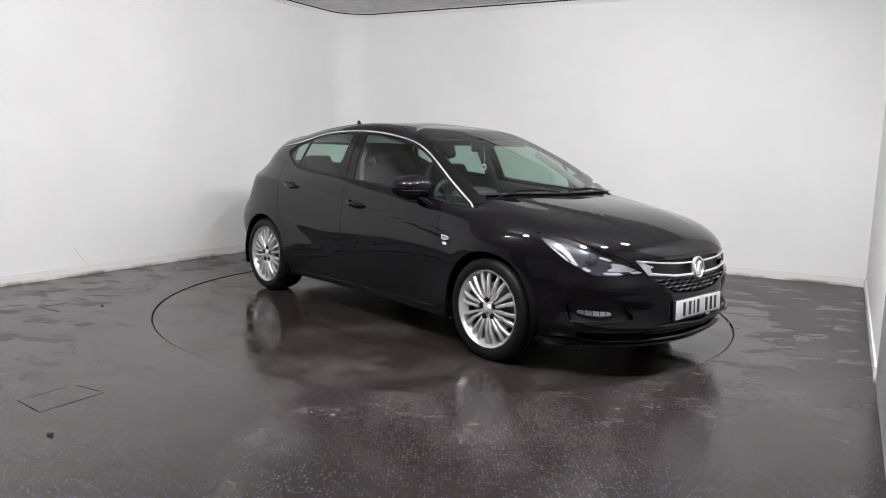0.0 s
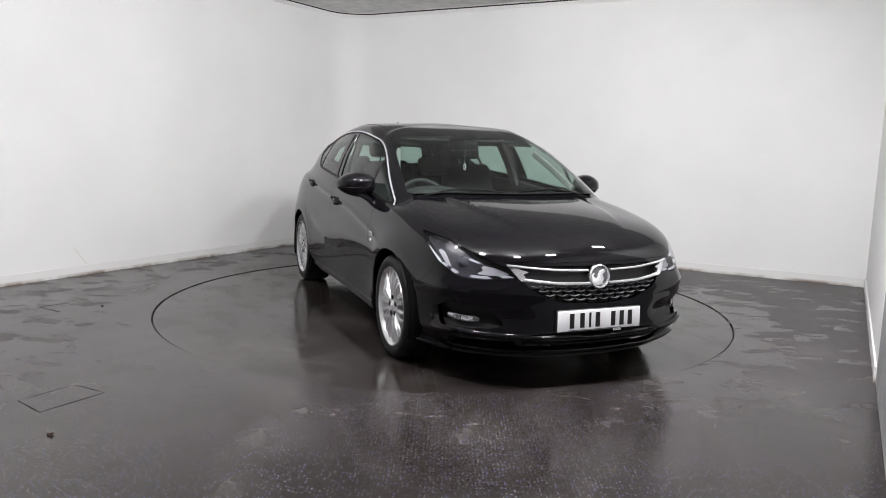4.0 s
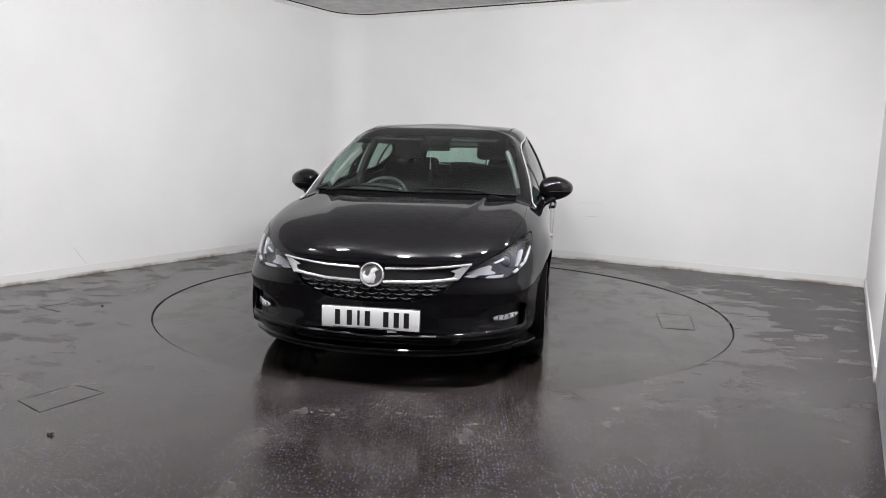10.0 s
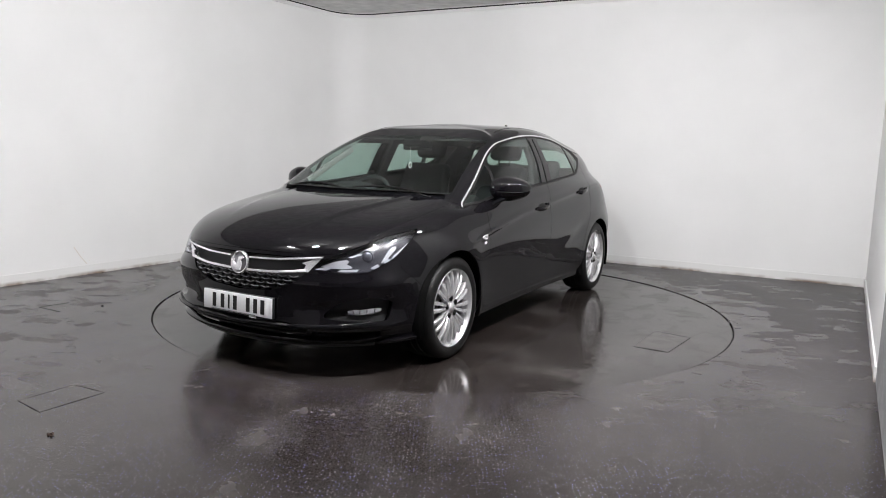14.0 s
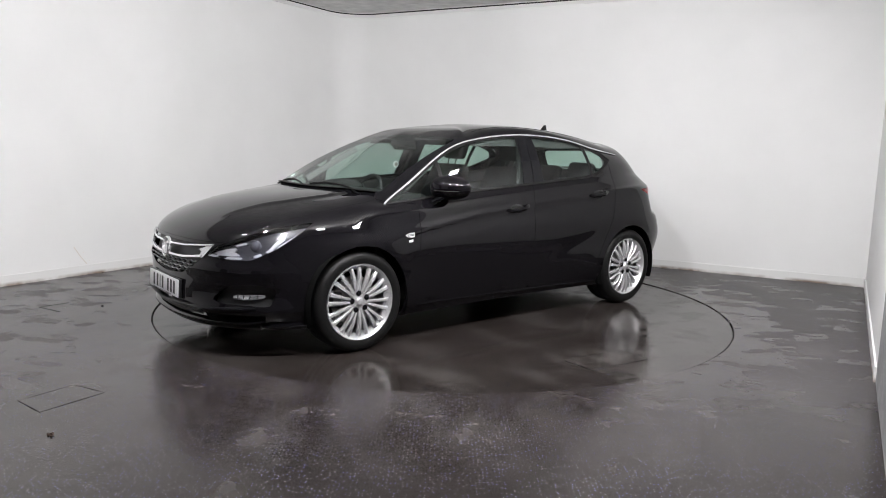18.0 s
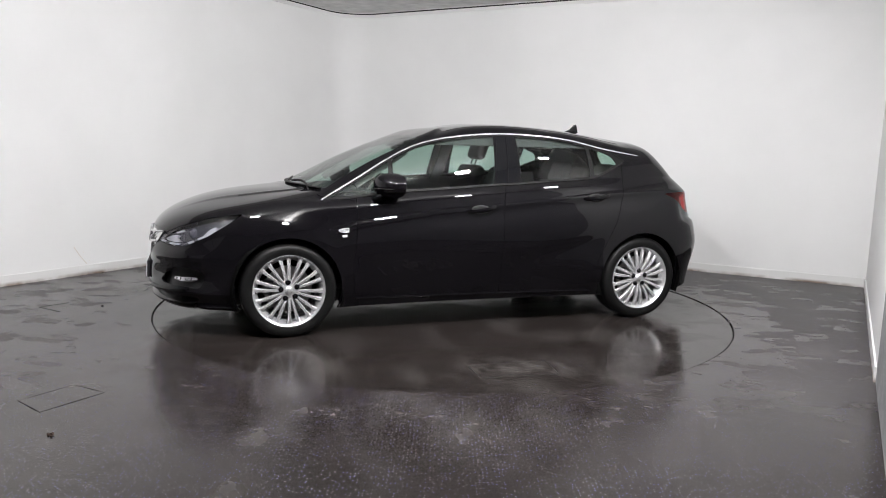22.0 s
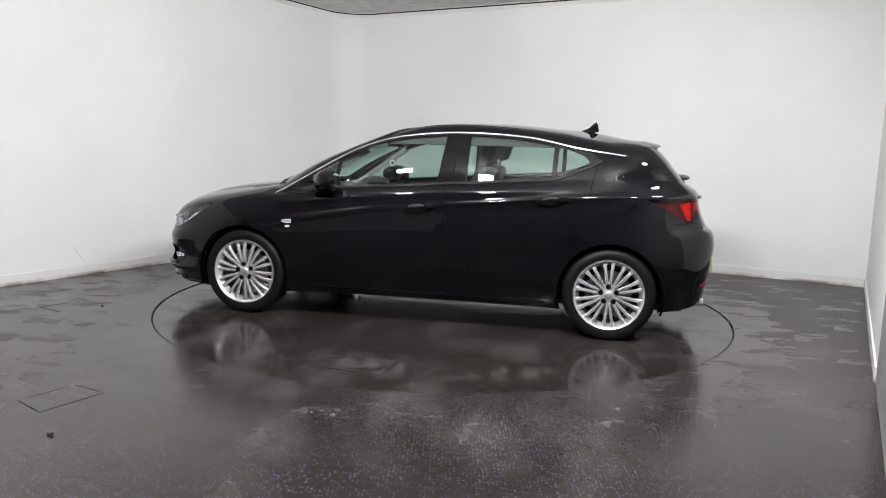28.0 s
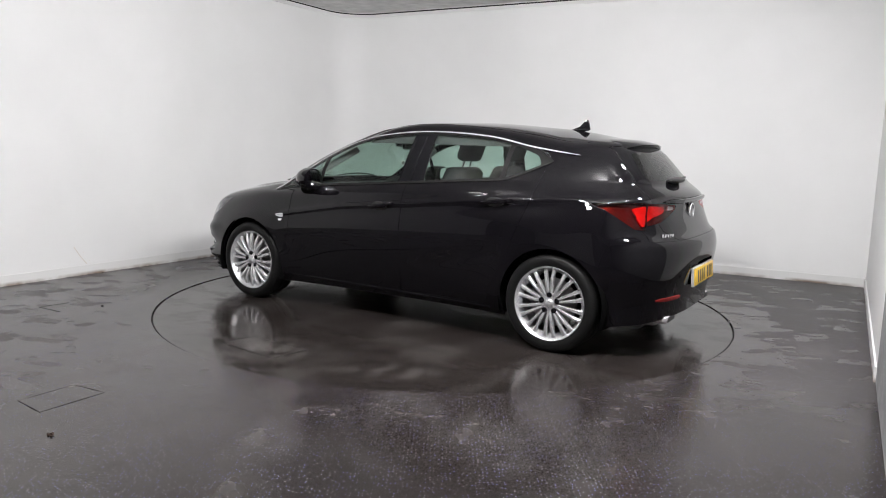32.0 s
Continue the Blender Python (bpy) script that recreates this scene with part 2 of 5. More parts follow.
def lathe(profile, segments=48, axis="y", closed=False):
    """Turns a profile of (radius, along) round the axis."""
    bm = bmesh.new()
    rings = []
    for i in range(segments):
        a = 2 * math.pi * i / segments
        ring = []
        for r, h in profile:
            c, s = r * math.cos(a), r * math.sin(a)
            ring.append(bm.verts.new({"y": (c, h, s), "z": (c, s, h), "x": (h, c, s)}[axis]))
        rings.append(ring)
    n = len(profile)
    for i in range(segments):
        a, b = rings[i], rings[(i + 1) % segments]
        for j in range(n if closed else n - 1):
            k = (j + 1) % n
            bm.faces.new((a[j], a[k], b[k], b[j]))
    bmesh.ops.recalc_face_normals(bm, faces=bm.faces)
    return bm


def sweep(path, width, height, ups, close=True, taper=None):
    """A bar of rounded section along a path; ups gives the section's outward direction at each point."""
    bm = bmesh.new()
    sect = [(math.cos(a), math.sin(a)) for a in np.linspace(0, 2 * math.pi, 10, endpoint=False)]
    sect = [(math.copysign(abs(c) ** 0.6, c), math.copysign(abs(s) ** 0.6, s)) for c, s in sect]
    rings = []
    n = len(path)
    for i, p in enumerate(path):
        p = Vector(p)
        d = (Vector(path[min(i + 1, n - 1)]) - Vector(path[max(i - 1, 0)])).normalized()
        up = Vector(ups[i] if isinstance(ups, list) else ups)
        side = d.cross(up).normalized()
        up = side.cross(d).normalized()
        k = taper[i] if taper else 1.0
        rings.append([bm.verts.new(p + side * (c * width / 2 * k) + up * (s * height / 2 * k)) for c, s in sect])
    for a, b in zip(rings, rings[1:]):
        for j in range(len(sect)):
            k = (j + 1) % len(sect)
            bm.faces.new((a[j], a[k], b[k], b[j]))
    if close:
        bm.faces.new(rings[0])
        bm.faces.new(list(reversed(rings[-1])))
    bmesh.ops.recalc_face_normals(bm, faces=bm.faces)
    return bm


def plate(outline, lo, hi, bevel=0.0, to=None):
    """A flat slab from an outline in its own plane; to(a, b, h) gives the place."""
    bm = bmesh.new()
    to = to or (lambda a, b, h: (a, b, h))
    low = [bm.verts.new(to(a, b, lo)) for a, b in outline]
    top = [bm.verts.new(to(a, b, hi)) for a, b in outline]
    bm.faces.new(top)
    bm.faces.new(list(reversed(low)))
    for i in range(len(outline)):
        k = (i + 1) % len(outline)
        bm.faces.new((low[i], low[k], top[k], top[i]))
    bmesh.ops.recalc_face_normals(bm, faces=bm.faces)
    if bevel:
        rim = [e for e in bm.edges if e.verts[0] in top and e.verts[1] in top]
        bmesh.ops.bevel(bm, geom=rim, offset=bevel, segments=2, profile=0.5, affect="EDGES")
    return bm


# ---------------------------------------------------------------- the room
CORNER = Vector((-1.365, 4.08, 0))
ALONG_LEFT = Vector((-0.5146, -0.8574, 0)).normalized()
ALONG_BACK = Vector((0.8872, -0.4614, 0)).normalized()
TURN = Vector((4.18, 1.195, 0))
ALONG_RIGHT = Vector((-0.4839, -0.8751, 0)).normalized()
CEIL = 2.98
ROUND = 0.47
DECK_Z = -0.006


def wall_run(points, z0, z1, out, thick):
    """A wall along points in plan, its inner face on them and its thickness towards out."""
    bm = bmesh.new()
    rows = []
    for p, o in zip(points, out):
        rows.append([bm.verts.new((p + o * d).to_3d() + Vector((0, 0, z))) for d, z in ((0, z0), (0, z1), (thick, z1), (thick, z0))])
    for a, b in zip(rows, rows[1:]):
        for j in range(4):
            k = (j + 1) % 4
            bm.faces.new((a[j], a[k], b[k], b[j]))
    bm.faces.new(rows[0])
    bm.faces.new(list(reversed(rows[-1])))
    bmesh.ops.recalc_face_normals(bm, faces=bm.faces)
    return bm


def room_line():
    """The plan of the left and the back wall with the rounded corner between them, and the outward directions."""
    half = math.acos(ALONG_LEFT.dot(ALONG_BACK)) / 2
    cut = ROUND / math.tan(half)
    mid = (ALONG_LEFT + ALONG_BACK).normalized()
    centre = CORNER + mid * (ROUND / math.sin(half))
    n_left = Vector((ALONG_LEFT.y, -ALONG_LEFT.x, 0))
    n_back = Vector((-ALONG_BACK.y, ALONG_BACK.x, 0))
    if n_left.dot(CORNER - centre) < 0:
        n_left.negate()
    if n_back.dot(CORNER - centre) < 0:
        n_back.negate()
    left = [(CORNER + ALONG_LEFT * 10.5, n_left), (CORNER + ALONG_LEFT * cut, n_left)]
    arc = []
    for i in range(1, 16):
        n = n_left.slerp(n_back, i / 16)
        arc.append((centre + n * ROUND, n))
    back = [(CORNER + ALONG_BACK * cut, n_back), (TURN, n_back)]
    return left, arc, back


LEFT, ARC, BACK = room_line()
N_RIGHT = Vector((-ALONG_RIGHT.y, ALONG_RIGHT.x, 0))
if N_RIGHT.dot(Vector((1, 0, 0))) < 0:
    N_RIGHT.negate()
RIGHT_END = TURN + ALONG_RIGHT * 10.5
LEFT_END = CORNER + ALONG_LEFT * 13.0
RIGHT_MID = TURN + ALONG_RIGHT * 3.5


def build_room():
    # floor with a round opening for the turntable
    bm = bmesh.new()
    n, ro = 128, 2.2475
    inner = [bm.verts.new((ro * math.cos(2 * math.pi * i / n), ro * math.sin(2 * math.pi * i / n), 0)) for i in range(n)]
    deep = [bm.verts.new((v.co.x, v.co.y, -0.05)) for v in inner]
    outer = []
    for i in range(n):
        c, s = math.cos(2 * math.pi * i / n), math.sin(2 * math.pi * i / n)
        k = 14 / max(abs(c), abs(s))
        outer.append(bm.verts.new((c * k, s * k, 0)))
    for i in range(n):
        k = (i + 1) % n
        bm.faces.new((inner[i], outer[i], outer[k], inner[k]))
        bm.faces.new((inner[k], deep[k], deep[i], inner[i]))
    bm.faces.new(deep)
    bmesh.ops.recalc_face_normals(bm, faces=bm.faces)
    floor = part("floor", bm, FLOOR, smooth=0)
    tagged(floor, "dark wet speckled vinyl floor with drying marks", "floor", kind="structure")

    pts, outs = zip(*(LEFT + ARC + BACK))
    w = part("wall_north", wall_run(pts, 0, CEIL + 0.2, outs, 0.15), WALL, smooth=40)
    tagged(w, "white painted plaster wall with a rounded corner", "wall", kind="structure")
    w = part("wall_east", wall_run([TURN, RIGHT_MID], 0, CEIL + 0.2, [N_RIGHT, N_RIGHT], 0.15), WALL, smooth=0)
    tagged(w, "plain white painted wall", "wall", kind="structure")
    # the next four walls are unseen; their tones shape the car's reflections
    w = part("wall_east_2", wall_run([RIGHT_MID, RIGHT_END], 0, CEIL + 0.2, [N_RIGHT, N_RIGHT], 0.15), GREY_WALL, smooth=0)
    tagged(w, "unseen grey wall toned for the car's reflections", "wall", kind="structure")
    w = part("wall_west", wall_run([LEFT[0][0], LEFT_END], 0, CEIL + 0.2, [LEFT[0][1]] * 2, 0.15), DARK_WALL, smooth=0)
    tagged(w, "unseen grey wall toned for the car's reflections", "wall", kind="structure")
    n_end = (ALONG_RIGHT + ALONG_LEFT).normalized()
    split = LEFT_END.lerp(RIGHT_END, 0.70)
    w = part("wall_south", wall_run([LEFT_END, split], 0, CEIL + 0.2, [n_end, n_end], 0.15), WALL, smooth=0)
    tagged(w, "plain white painted wall", "wall", kind="structure")
    w = part("wall_south_2", wall_run([split, RIGHT_END], 0, CEIL + 0.2, [n_end, n_end], 0.15), DARK_WALL, smooth=0)
    tagged(w, "unseen grey wall toned for the car's reflections", "wall", kind="structure")
    bm = bmesh.new()
    box(bm, -14, 14, -14, 14, CEIL, CEIL + 0.12)
    c = part("ceiling", bm, CEILING, smooth=0)
    tagged(c, "pale painted ceiling", "ceiling", kind="structure")

    inset = [(p - o * 0.012, o) for p, o in LEFT + ARC + BACK]
    pts, outs = zip(*inset)
    s = part("baseboard", wall_run(pts, 0, 0.09, outs, 0.013), SKIRT_PAINT, smooth=40)
    tagged(s, "white painted skirting board with grime along its foot", "skirting", kind="structure")
    s = part("baseboard", wall_run([TURN - N_RIGHT * 0.012, RIGHT_MID - N_RIGHT * 0.012], 0, 0.09, [N_RIGHT, N_RIGHT], 0.013), SKIRT_PAINT, smooth=0)
    tagged(s, "white painted skirting board with grime along its foot", "skirting", kind="structure")


build_room()


def build_cove():
    """The trim where wall and ceiling meet."""
    run = LEFT + ARC + BACK
    for name, lo, hi, inset, mat, label in (("trim", 2.910, 2.948, 0.02, SKIRT_PAINT, "pale cove trim at the head of the wall"), ("trim", 2.952, 2.966, 0.012, SEAM, "dark shadow joint under the ceiling")):
        pts = [p - o * inset for p, o in run]
        ob = part(name, wall_run(pts, lo, hi, [o for p, o in run], inset + 0.001), mat, smooth=40)
        tagged(ob, label, "trim", kind="structure")


build_cove()


def build_turntable():
    table = thing("turntable", "flush round turntable covered in dark wet vinyl", "turntable")
    bm = lathe([(0.0001, DECK_Z), (2.2345, DECK_Z), (2.2345, -0.045), (0.0001, -0.045)], 128, "z")
    part("deck", bm, DECK, table, smooth=40)
    # near-black ring stands in for the shade in the gap round the deck
    part("gap_shade_band", lathe([(2.2347, DECK_Z - 0.0005), (2.2358, DECK_Z - 0.0015), (2.2358, -0.046), (2.2347, -0.046)], 128, "z", True), SEAM, table, "near-black band that gives the turntable's gap its shade", smooth=40)
    return table


TABLE = build_turntable()


# place, tilt from straight down, heading, brightness
# the first lamp is added to brighten the unseen walls behind the camera
FLOODS = [(-2.35, -2.3, 52, 228, 0.45), (-1.52, -2.45, 50, 86, 0.55), (-0.62, -3.25, 66, 78, 1.0), (0.72, -3.0, 56, 118, 1.05), (1.55, -2.40, 40, 140, 0.75), (2.15, -1.25, 20, 120, 0.40)]


def build_lamps():
    for x, y, tilt, heading, much in FLOODS:
        lamp = thing("floodlight", "rectangular white floodlight hung from the ceiling", "light", "floodlights over the turntable", m=pose(x, y, CEIL - 0.14))
        aim = pose(0, 0, 0, 0, 0, heading - 90) @ pose(0, 0, 0, tilt, 0, 0)
        part("housing", boxed(-.12, .12, -.08, .08, .004, .05, .012), SKIRT_PAINT, lamp).matrix_basis = aim
        part("diffuser", boxed(-.10, .10, -.06, .06, -.006, .003, .002), glow("lamp_diffuser", (1.0, 0.985, 1.0), LAMP_STRENGTH * much), lamp).matrix_basis = aim
        part("bracket", boxed(-.012, .012, -.012, .012, .02, .14, .003), SKIRT_PAINT, lamp)


build_lamps()


# ---------------------------------------------------------------- the car's skin
# Feature lines from the tail's middle round the side to the nose's middle: x forward, y to the side, z up.
X, Y, Z = 0, 1, 2
LINES = [
    # lower edge
    [(-2.02, 0, .25), (-1.985, .49, .25), (-1.89, .69, .23), (-1.73, .80, .21), (-1.33, .84, .19), (-.6, .83, .19), (0, .825, .19),
     (.6, .83, .185), (1.0, .84, .18), (1.33, .85, .18), (1.70, .80, .18), (1.95, .64, .195), (2.10, .36, .19), (2.145, 0, .185)],
    # above the sill
    [(-2.035, 0, .37), (-2.0, .495, .37), (-1.905, .70, .36), (-1.735, .82, .35), (-1.33, .895, .34), (-.6, .857, .32), (0, .853, .315),
     (.6, .857, .31), (1.0, .880, .31), (1.33, .90, .32), (1.74, .825, .30), (2.005, .688, .28), (2.165, .40, .27), (2.21, 0, .265)],
    # flank
    [(-2.057, 0, .54), (-2.03, .495, .54), (-1.937, .718, .54), (-1.76, .855, .55), (-1.33, .90, .55), (-.6, .884, .53), (0, .884, .52),
     (.6, .884, .50), (1.0, .890, .49), (1.33, .896, .52), (1.74, .832, .48), (2.0, .718, .44), (2.172, .42, .42), (2.22, 0, .41)],
    # widest line
    [(-2.062, 0, .70), (-2.028, .49, .70), (-1.918, .705, .71), (-1.738, .836, .73), (-1.33, .896, .74), (-.6, .894, .73), (0, .895, .71),
     (.6, .898, .68), (1.0, .901, .67), (1.33, .897, .68), (1.74, .82, .64), (1.965, .715, .60), (2.145, .44, .575), (2.205, 0, .565)],
    # shoulder, lamp tops and the bonnet's front edge
    [(-1.955, 0, .945), (-1.93, .48, .945), (-1.85, .685, .95), (-1.635, .797, .955), (-1.33, .845, .935), (-.6, .868, .898), (0, .874, .865),
     (.6, .876, .82), (1.0, .873, .795), (1.33, .857, .79), (1.66, .785, .79), (1.91, .665, .76), (2.11, .43, .71), (2.17, 0, .705)],
    # waist and the bonnet's crown
    [(-1.95, 0, .99), (-1.915, .455, .99), (-1.81, .66, 1.0), (-1.60, .745, 1.015), (-1.29, .805, 1.005), (-.6, .848, .98), (0, .86, .94),
     (.6, .858, .895), (.98, .85, .866), (1.25, .815, .872), (1.49, .725, .874), (1.70, .575, .862), (1.83, .33, .866), (1.88, 0, .868)],
    # foot of the glass
    [(-1.865, 0, 1.055), (-1.825, .415, 1.06), (-1.745, .60, 1.075), (-1.55, .70, 1.085), (-1.25, .76, 1.08), (-.6, .808, 1.042), (0, .822, 1.0),
     (.6, .818, .955), (.93, .80, .917), (1.10, .765, .907), (1.12, .685, .945), (1.18, .53, .953), (1.24, .28, .955), (1.26, 0, .955)],
    # middle of the glass
    [(-1.755, 0, 1.175), (-1.725, .405, 1.175), (-1.66, .575, 1.175), (-1.495, .665, 1.175), (-1.21, .708, 1.175), (-.61, .742, 1.205), (-.1, .75, 1.19),
     (.36, .748, 1.155), (.61, .74, 1.12), (.74, .725, 1.10), (.77, .648, 1.15), (.79, .50, 1.172), (.805, .27, 1.18), (.805, 0, 1.182)],
    # roof edge
    [(-1.62, 0, 1.31), (-1.59, .39, 1.305), (-1.53, .54, 1.28), (-1.42, .607, 1.26), (-1.13, .64, 1.278), (-.62, .645, 1.352), (-.2, .645, 1.372),
     (.10, .648, 1.35), (.25, .648, 1.322), (.355, .64, 1.295), (.36, .578, 1.333), (.33, .452, 1.361), (.295, .25, 1.378), (.28, 0, 1.383)],
    # roof
    [(-1.43, 0, 1.362), (-1.41, .30, 1.355), (-1.36, .46, 1.335), (-1.28, .53, 1.325), (-1.05, .56, 1.357), (-.6, .575, 1.410), (-.2, .58, 1.425),
     (.05, .57, 1.407), (.16, .56, 1.385), (.23, .545, 1.370), (.22, .47, 1.395), (.2, .36, 1.407), (.18, .18, 1.412), (.17, 0, 1.414)],
    [(-1.2, 0, 1.404), (-1.18, .12, 1.401), (-1.13, .22, 1.396), (-1.05, .27, 1.400), (-.9, .29, 1.420), (-.55, .30, 1.446), (-.2, .30, 1.450),
     (-.05, .29, 1.442), (0, .28, 1.436), (.03, .26, 1.431), (.04, .2, 1.430), (.04, .14, 1.431), (.03, .07, 1.433), (.02, 0, 1.434)],
    [(-1.0, 0, 1.425), (-.97, 0, 1.427), (-.93, 0, 1.430), (-.87, 0, 1.435), (-.75, 0, 1.445), (-.5, 0, 1.459), (-.25, 0, 1.462),
     (-.15, 0, 1.459), (-.12, 0, 1.456), (-.10, 0, 1.454), (-.09, 0, 1.453), (-.08, 0, 1.452), (-.07, 0, 1.451), (-.06, 0, 1.450)],
]
CREASE_LINE = 6


def spline(points, at, periodic=False):
    """A smooth cubic through points, with knots spread by the root of the distance; at counts in segments."""
    p = np.asarray(points, float)
    n = len(p)
    if periodic:
        d = np.linalg.norm(np.roll(p, -1, 0) - p, axis=1)
    else:
        d = np.linalg.norm(np.diff(p, axis=0), axis=1)
    h = np.maximum(np.sqrt(d), 1e-3)
    m = len(h)
    a = np.zeros((n, n))
    b = np.zeros_like(p)
    for i in range(n):
        if not periodic and i in (0, n - 1):
            a[i, i] = 1
            continue
        hp, hn = h[(i - 1) % m], h[i % m]
        ip, inx = (i - 1) % n, (i + 1) % n
        a[i, ip] += hp
        a[i, i] += 2 * (hp + hn)
        a[i, inx] += hn
        b[i] = 6 * ((p[inx] - p[i]) / hn - (p[i] - p[ip]) / hp)
    mm = np.linalg.solve(a, b)
    at = np.asarray(at, float)
    k = np.minimum(np.floor(at).astype(int), m - 1)
    f = (at - k)[:, None]
    k2 = (k + 1) % n
    hh = h[k][:, None]
    return (1 - f) * p[k] + f * p[k2] + hh * hh / 6 * (((1 - f) ** 3 - (1 - f)) * mm[k] + (f ** 3 - f) * mm[k2])


def loft(nu=12, nv=9):
    """The whole skin as a grid of places."""
    rings = []
    for line in LINES:
        right = [(x, -y, z) for x, y, z in line[1:-1]]
        full = list(line) + right[::-1]
        at = np.arange(len(full) * nu) / nu
        rings.append(spline(full, at, True))
    rings = np.array(rings)
    cols = []
    c = CREASE_LINE
    low = np.arange(0, c * nv) / nv
    top = np.arange(0, (len(LINES) - 1 - c) * nv + 1) / nv
    for j in range(rings.shape[1]):
        col = rings[:, j]
        ghost = col[-2] * np.array([1, -1, 1])
        cols.append(np.vstack([spline(col[:c + 1], low), spline(np.vstack([col[c:], ghost]), top)]))
    return np.array(cols)


def arch_dist(p, at):
    return np.hypot(p[..., X] - at, p[..., Z] - 0.315)


class Skin:
    """Places with normals, and faces; can be cut along any field."""

    def __init__(self, v, faces):
        self.v, self.faces = v, faces

    def cut(self, field):
        """Two skins: where the field is below nought, and the rest."""
        d = field(self.v[:, :3])
        neg = (d < 0).tolist()
        ins, outs, mixed, seen = [], [], [], {}
        first = len(self.v)
        for f in self.faces:
            k = 0
            for i in f:
                k += neg[i]
            if k == len(f):
                ins.append(f)
            elif k == 0:
                outs.append(f)
            else:
                a, b = [], []
                for i, j in zip(f, f[1:] + f[:1]):
                    (a if neg[i] else b).append(i)
                    if neg[i] != neg[j]:
                        key = (i, j) if i < j else (j, i)
                        x = seen.setdefault(key, first + len(seen))
                        a.append(x)
                        b.append(x)
                if len(a) > 2:
                    ins.append(tuple(a))
                if len(b) > 2:
                    outs.append(tuple(b))
        v = self.v
        if seen:
            ends = np.array(list(seen))
            va, vb = v[ends[:, 0]], v[ends[:, 1]]
            start = d[ends[:, 0]] < 0
            lo, hi = np.zeros(len(ends)), np.ones(len(ends))
            for _ in range(9):
                t = (lo + hi) / 2
                same = (field((va + (vb - va) * t[:, None])[:, :3]) < 0) == start
                lo, hi = np.where(same, t, lo), np.where(same, hi, t)
            v = np.concatenate([v, va + (vb - va) * ((lo + hi) / 2)[:, None]])
        return Skin(v, ins), Skin(v, outs)

    def islands(self, least=8):
        """The separate pieces, largest first."""
        root = {}

        def find(i):
            while root.get(i, i) != i:
                i = root[i]
            return i
        for f in self.faces:
            a = find(f[0])
            for i in f:
                root[find(i)] = a
        groups = {}
        for f in self.faces:
            groups.setdefault(find(f[0]), []).append(f)
        return [Skin(self.v, fs) for fs in sorted(groups.values(), key=len, reverse=True) if len(fs) >= least]

    def tidy(self):
        used = sorted({i for f in self.faces for i in f})
        at = {i: k for k, i in enumerate(used)}
        return Skin(self.v[used], [tuple(at[i] for i in f) for f in self.faces])

    def mesh(self, name, mat, rim=0.012, push=0.0):
        """The skin as a mesh with folded-in rims, its own normals kept."""
        s = self.tidy()
        p, nrm = s.v[:, :3], s.v[:, 3:]
        nrm = nrm / np.maximum(np.linalg.norm(nrm, axis=1, keepdims=True), 1e-9)
        p = p + nrm * push
        places, normals = list(p), list(nrm)
        faces = [f for f in s.faces]
        flat = len(faces)
        if rim:
            count = {}
            for f in s.faces:
                for i, j in zip(f, f[1:] + f[:1]):
                    key = (min(i, j), max(i, j))
                    count[key] = None if key in count else (i, j)
            rim_edges = [e for e in count.values() if e is not None]
            away = np.zeros_like(p)
            for i, j in rim_edges:
                d = np.cross(p[j] - p[i], nrm[i] + nrm[j])
                away[i] += d
                away[j] += d
            away /= np.maximum(np.linalg.norm(away, axis=1, keepdims=True), 1e-9)
            inner = {}
            for i, j in rim_edges:
                for k in (i, j):
                    if k not in inner:
                        inner[k] = (len(places), len(places) + 1)
                        places += [p[k] - nrm[k] * 0.0022 + away[k] * 0.0012, p[k] - nrm[k] * rim]
                        normals += [away[k], away[k]]
                faces.append((j, i, inner[i][0], inner[j][0]))
                faces.append((inner[j][0], inner[i][0], inner[i][1], inner[j][1]))
        me = bpy.data.meshes.new(name)
        me.from_pydata([tuple(q) for q in places], [], faces)
        me.materials.append(mat)
        me.shade_smooth()
        me.update()
        custom = []
        for poly in me.polygons:
            if poly.index < flat or (poly.index - flat) % 2 == 0:
                custom += [tuple(normals[i]) for i in poly.vertices]
            else:
                custom += [tuple(poly.normal)] * len(poly.vertices)
        me.normals_split_custom_set(custom)
        return me


def skin_part(name, skin, mat, parent, label="", rim=0.012, push=0.0):
    ob = new(name, skin.mesh(name, mat, rim, push))
    ob.parent = parent
    return tagged(ob, label) if label else ob


def inside(poly):
    """Signed distance to a closed outline, below nought within."""
    pts = np.array(poly, float)

    def f(a, b):
        best = np.full(np.shape(a), 1e9)
        odd = np.zeros(np.shape(a), bool)
        for (x0, y0), (x1, y1) in zip(pts, np.roll(pts, -1, 0)):
            dx, dy = x1 - x0, y1 - y0
            t = np.clip(((a - x0) * dx + (b - y0) * dy) / (dx * dx + dy * dy), 0, 1)
            best = np.minimum(best, np.hypot(a - x0 - t * dx, b - y0 - t * dy))
            c = ((y0 > b) != (y1 > b)) & (a < (x1 - x0) * (b - y0) / (y1 - y0 + 1e-12) + x0)
            odd ^= c
        return np.where(odd, -best, best)
    return f


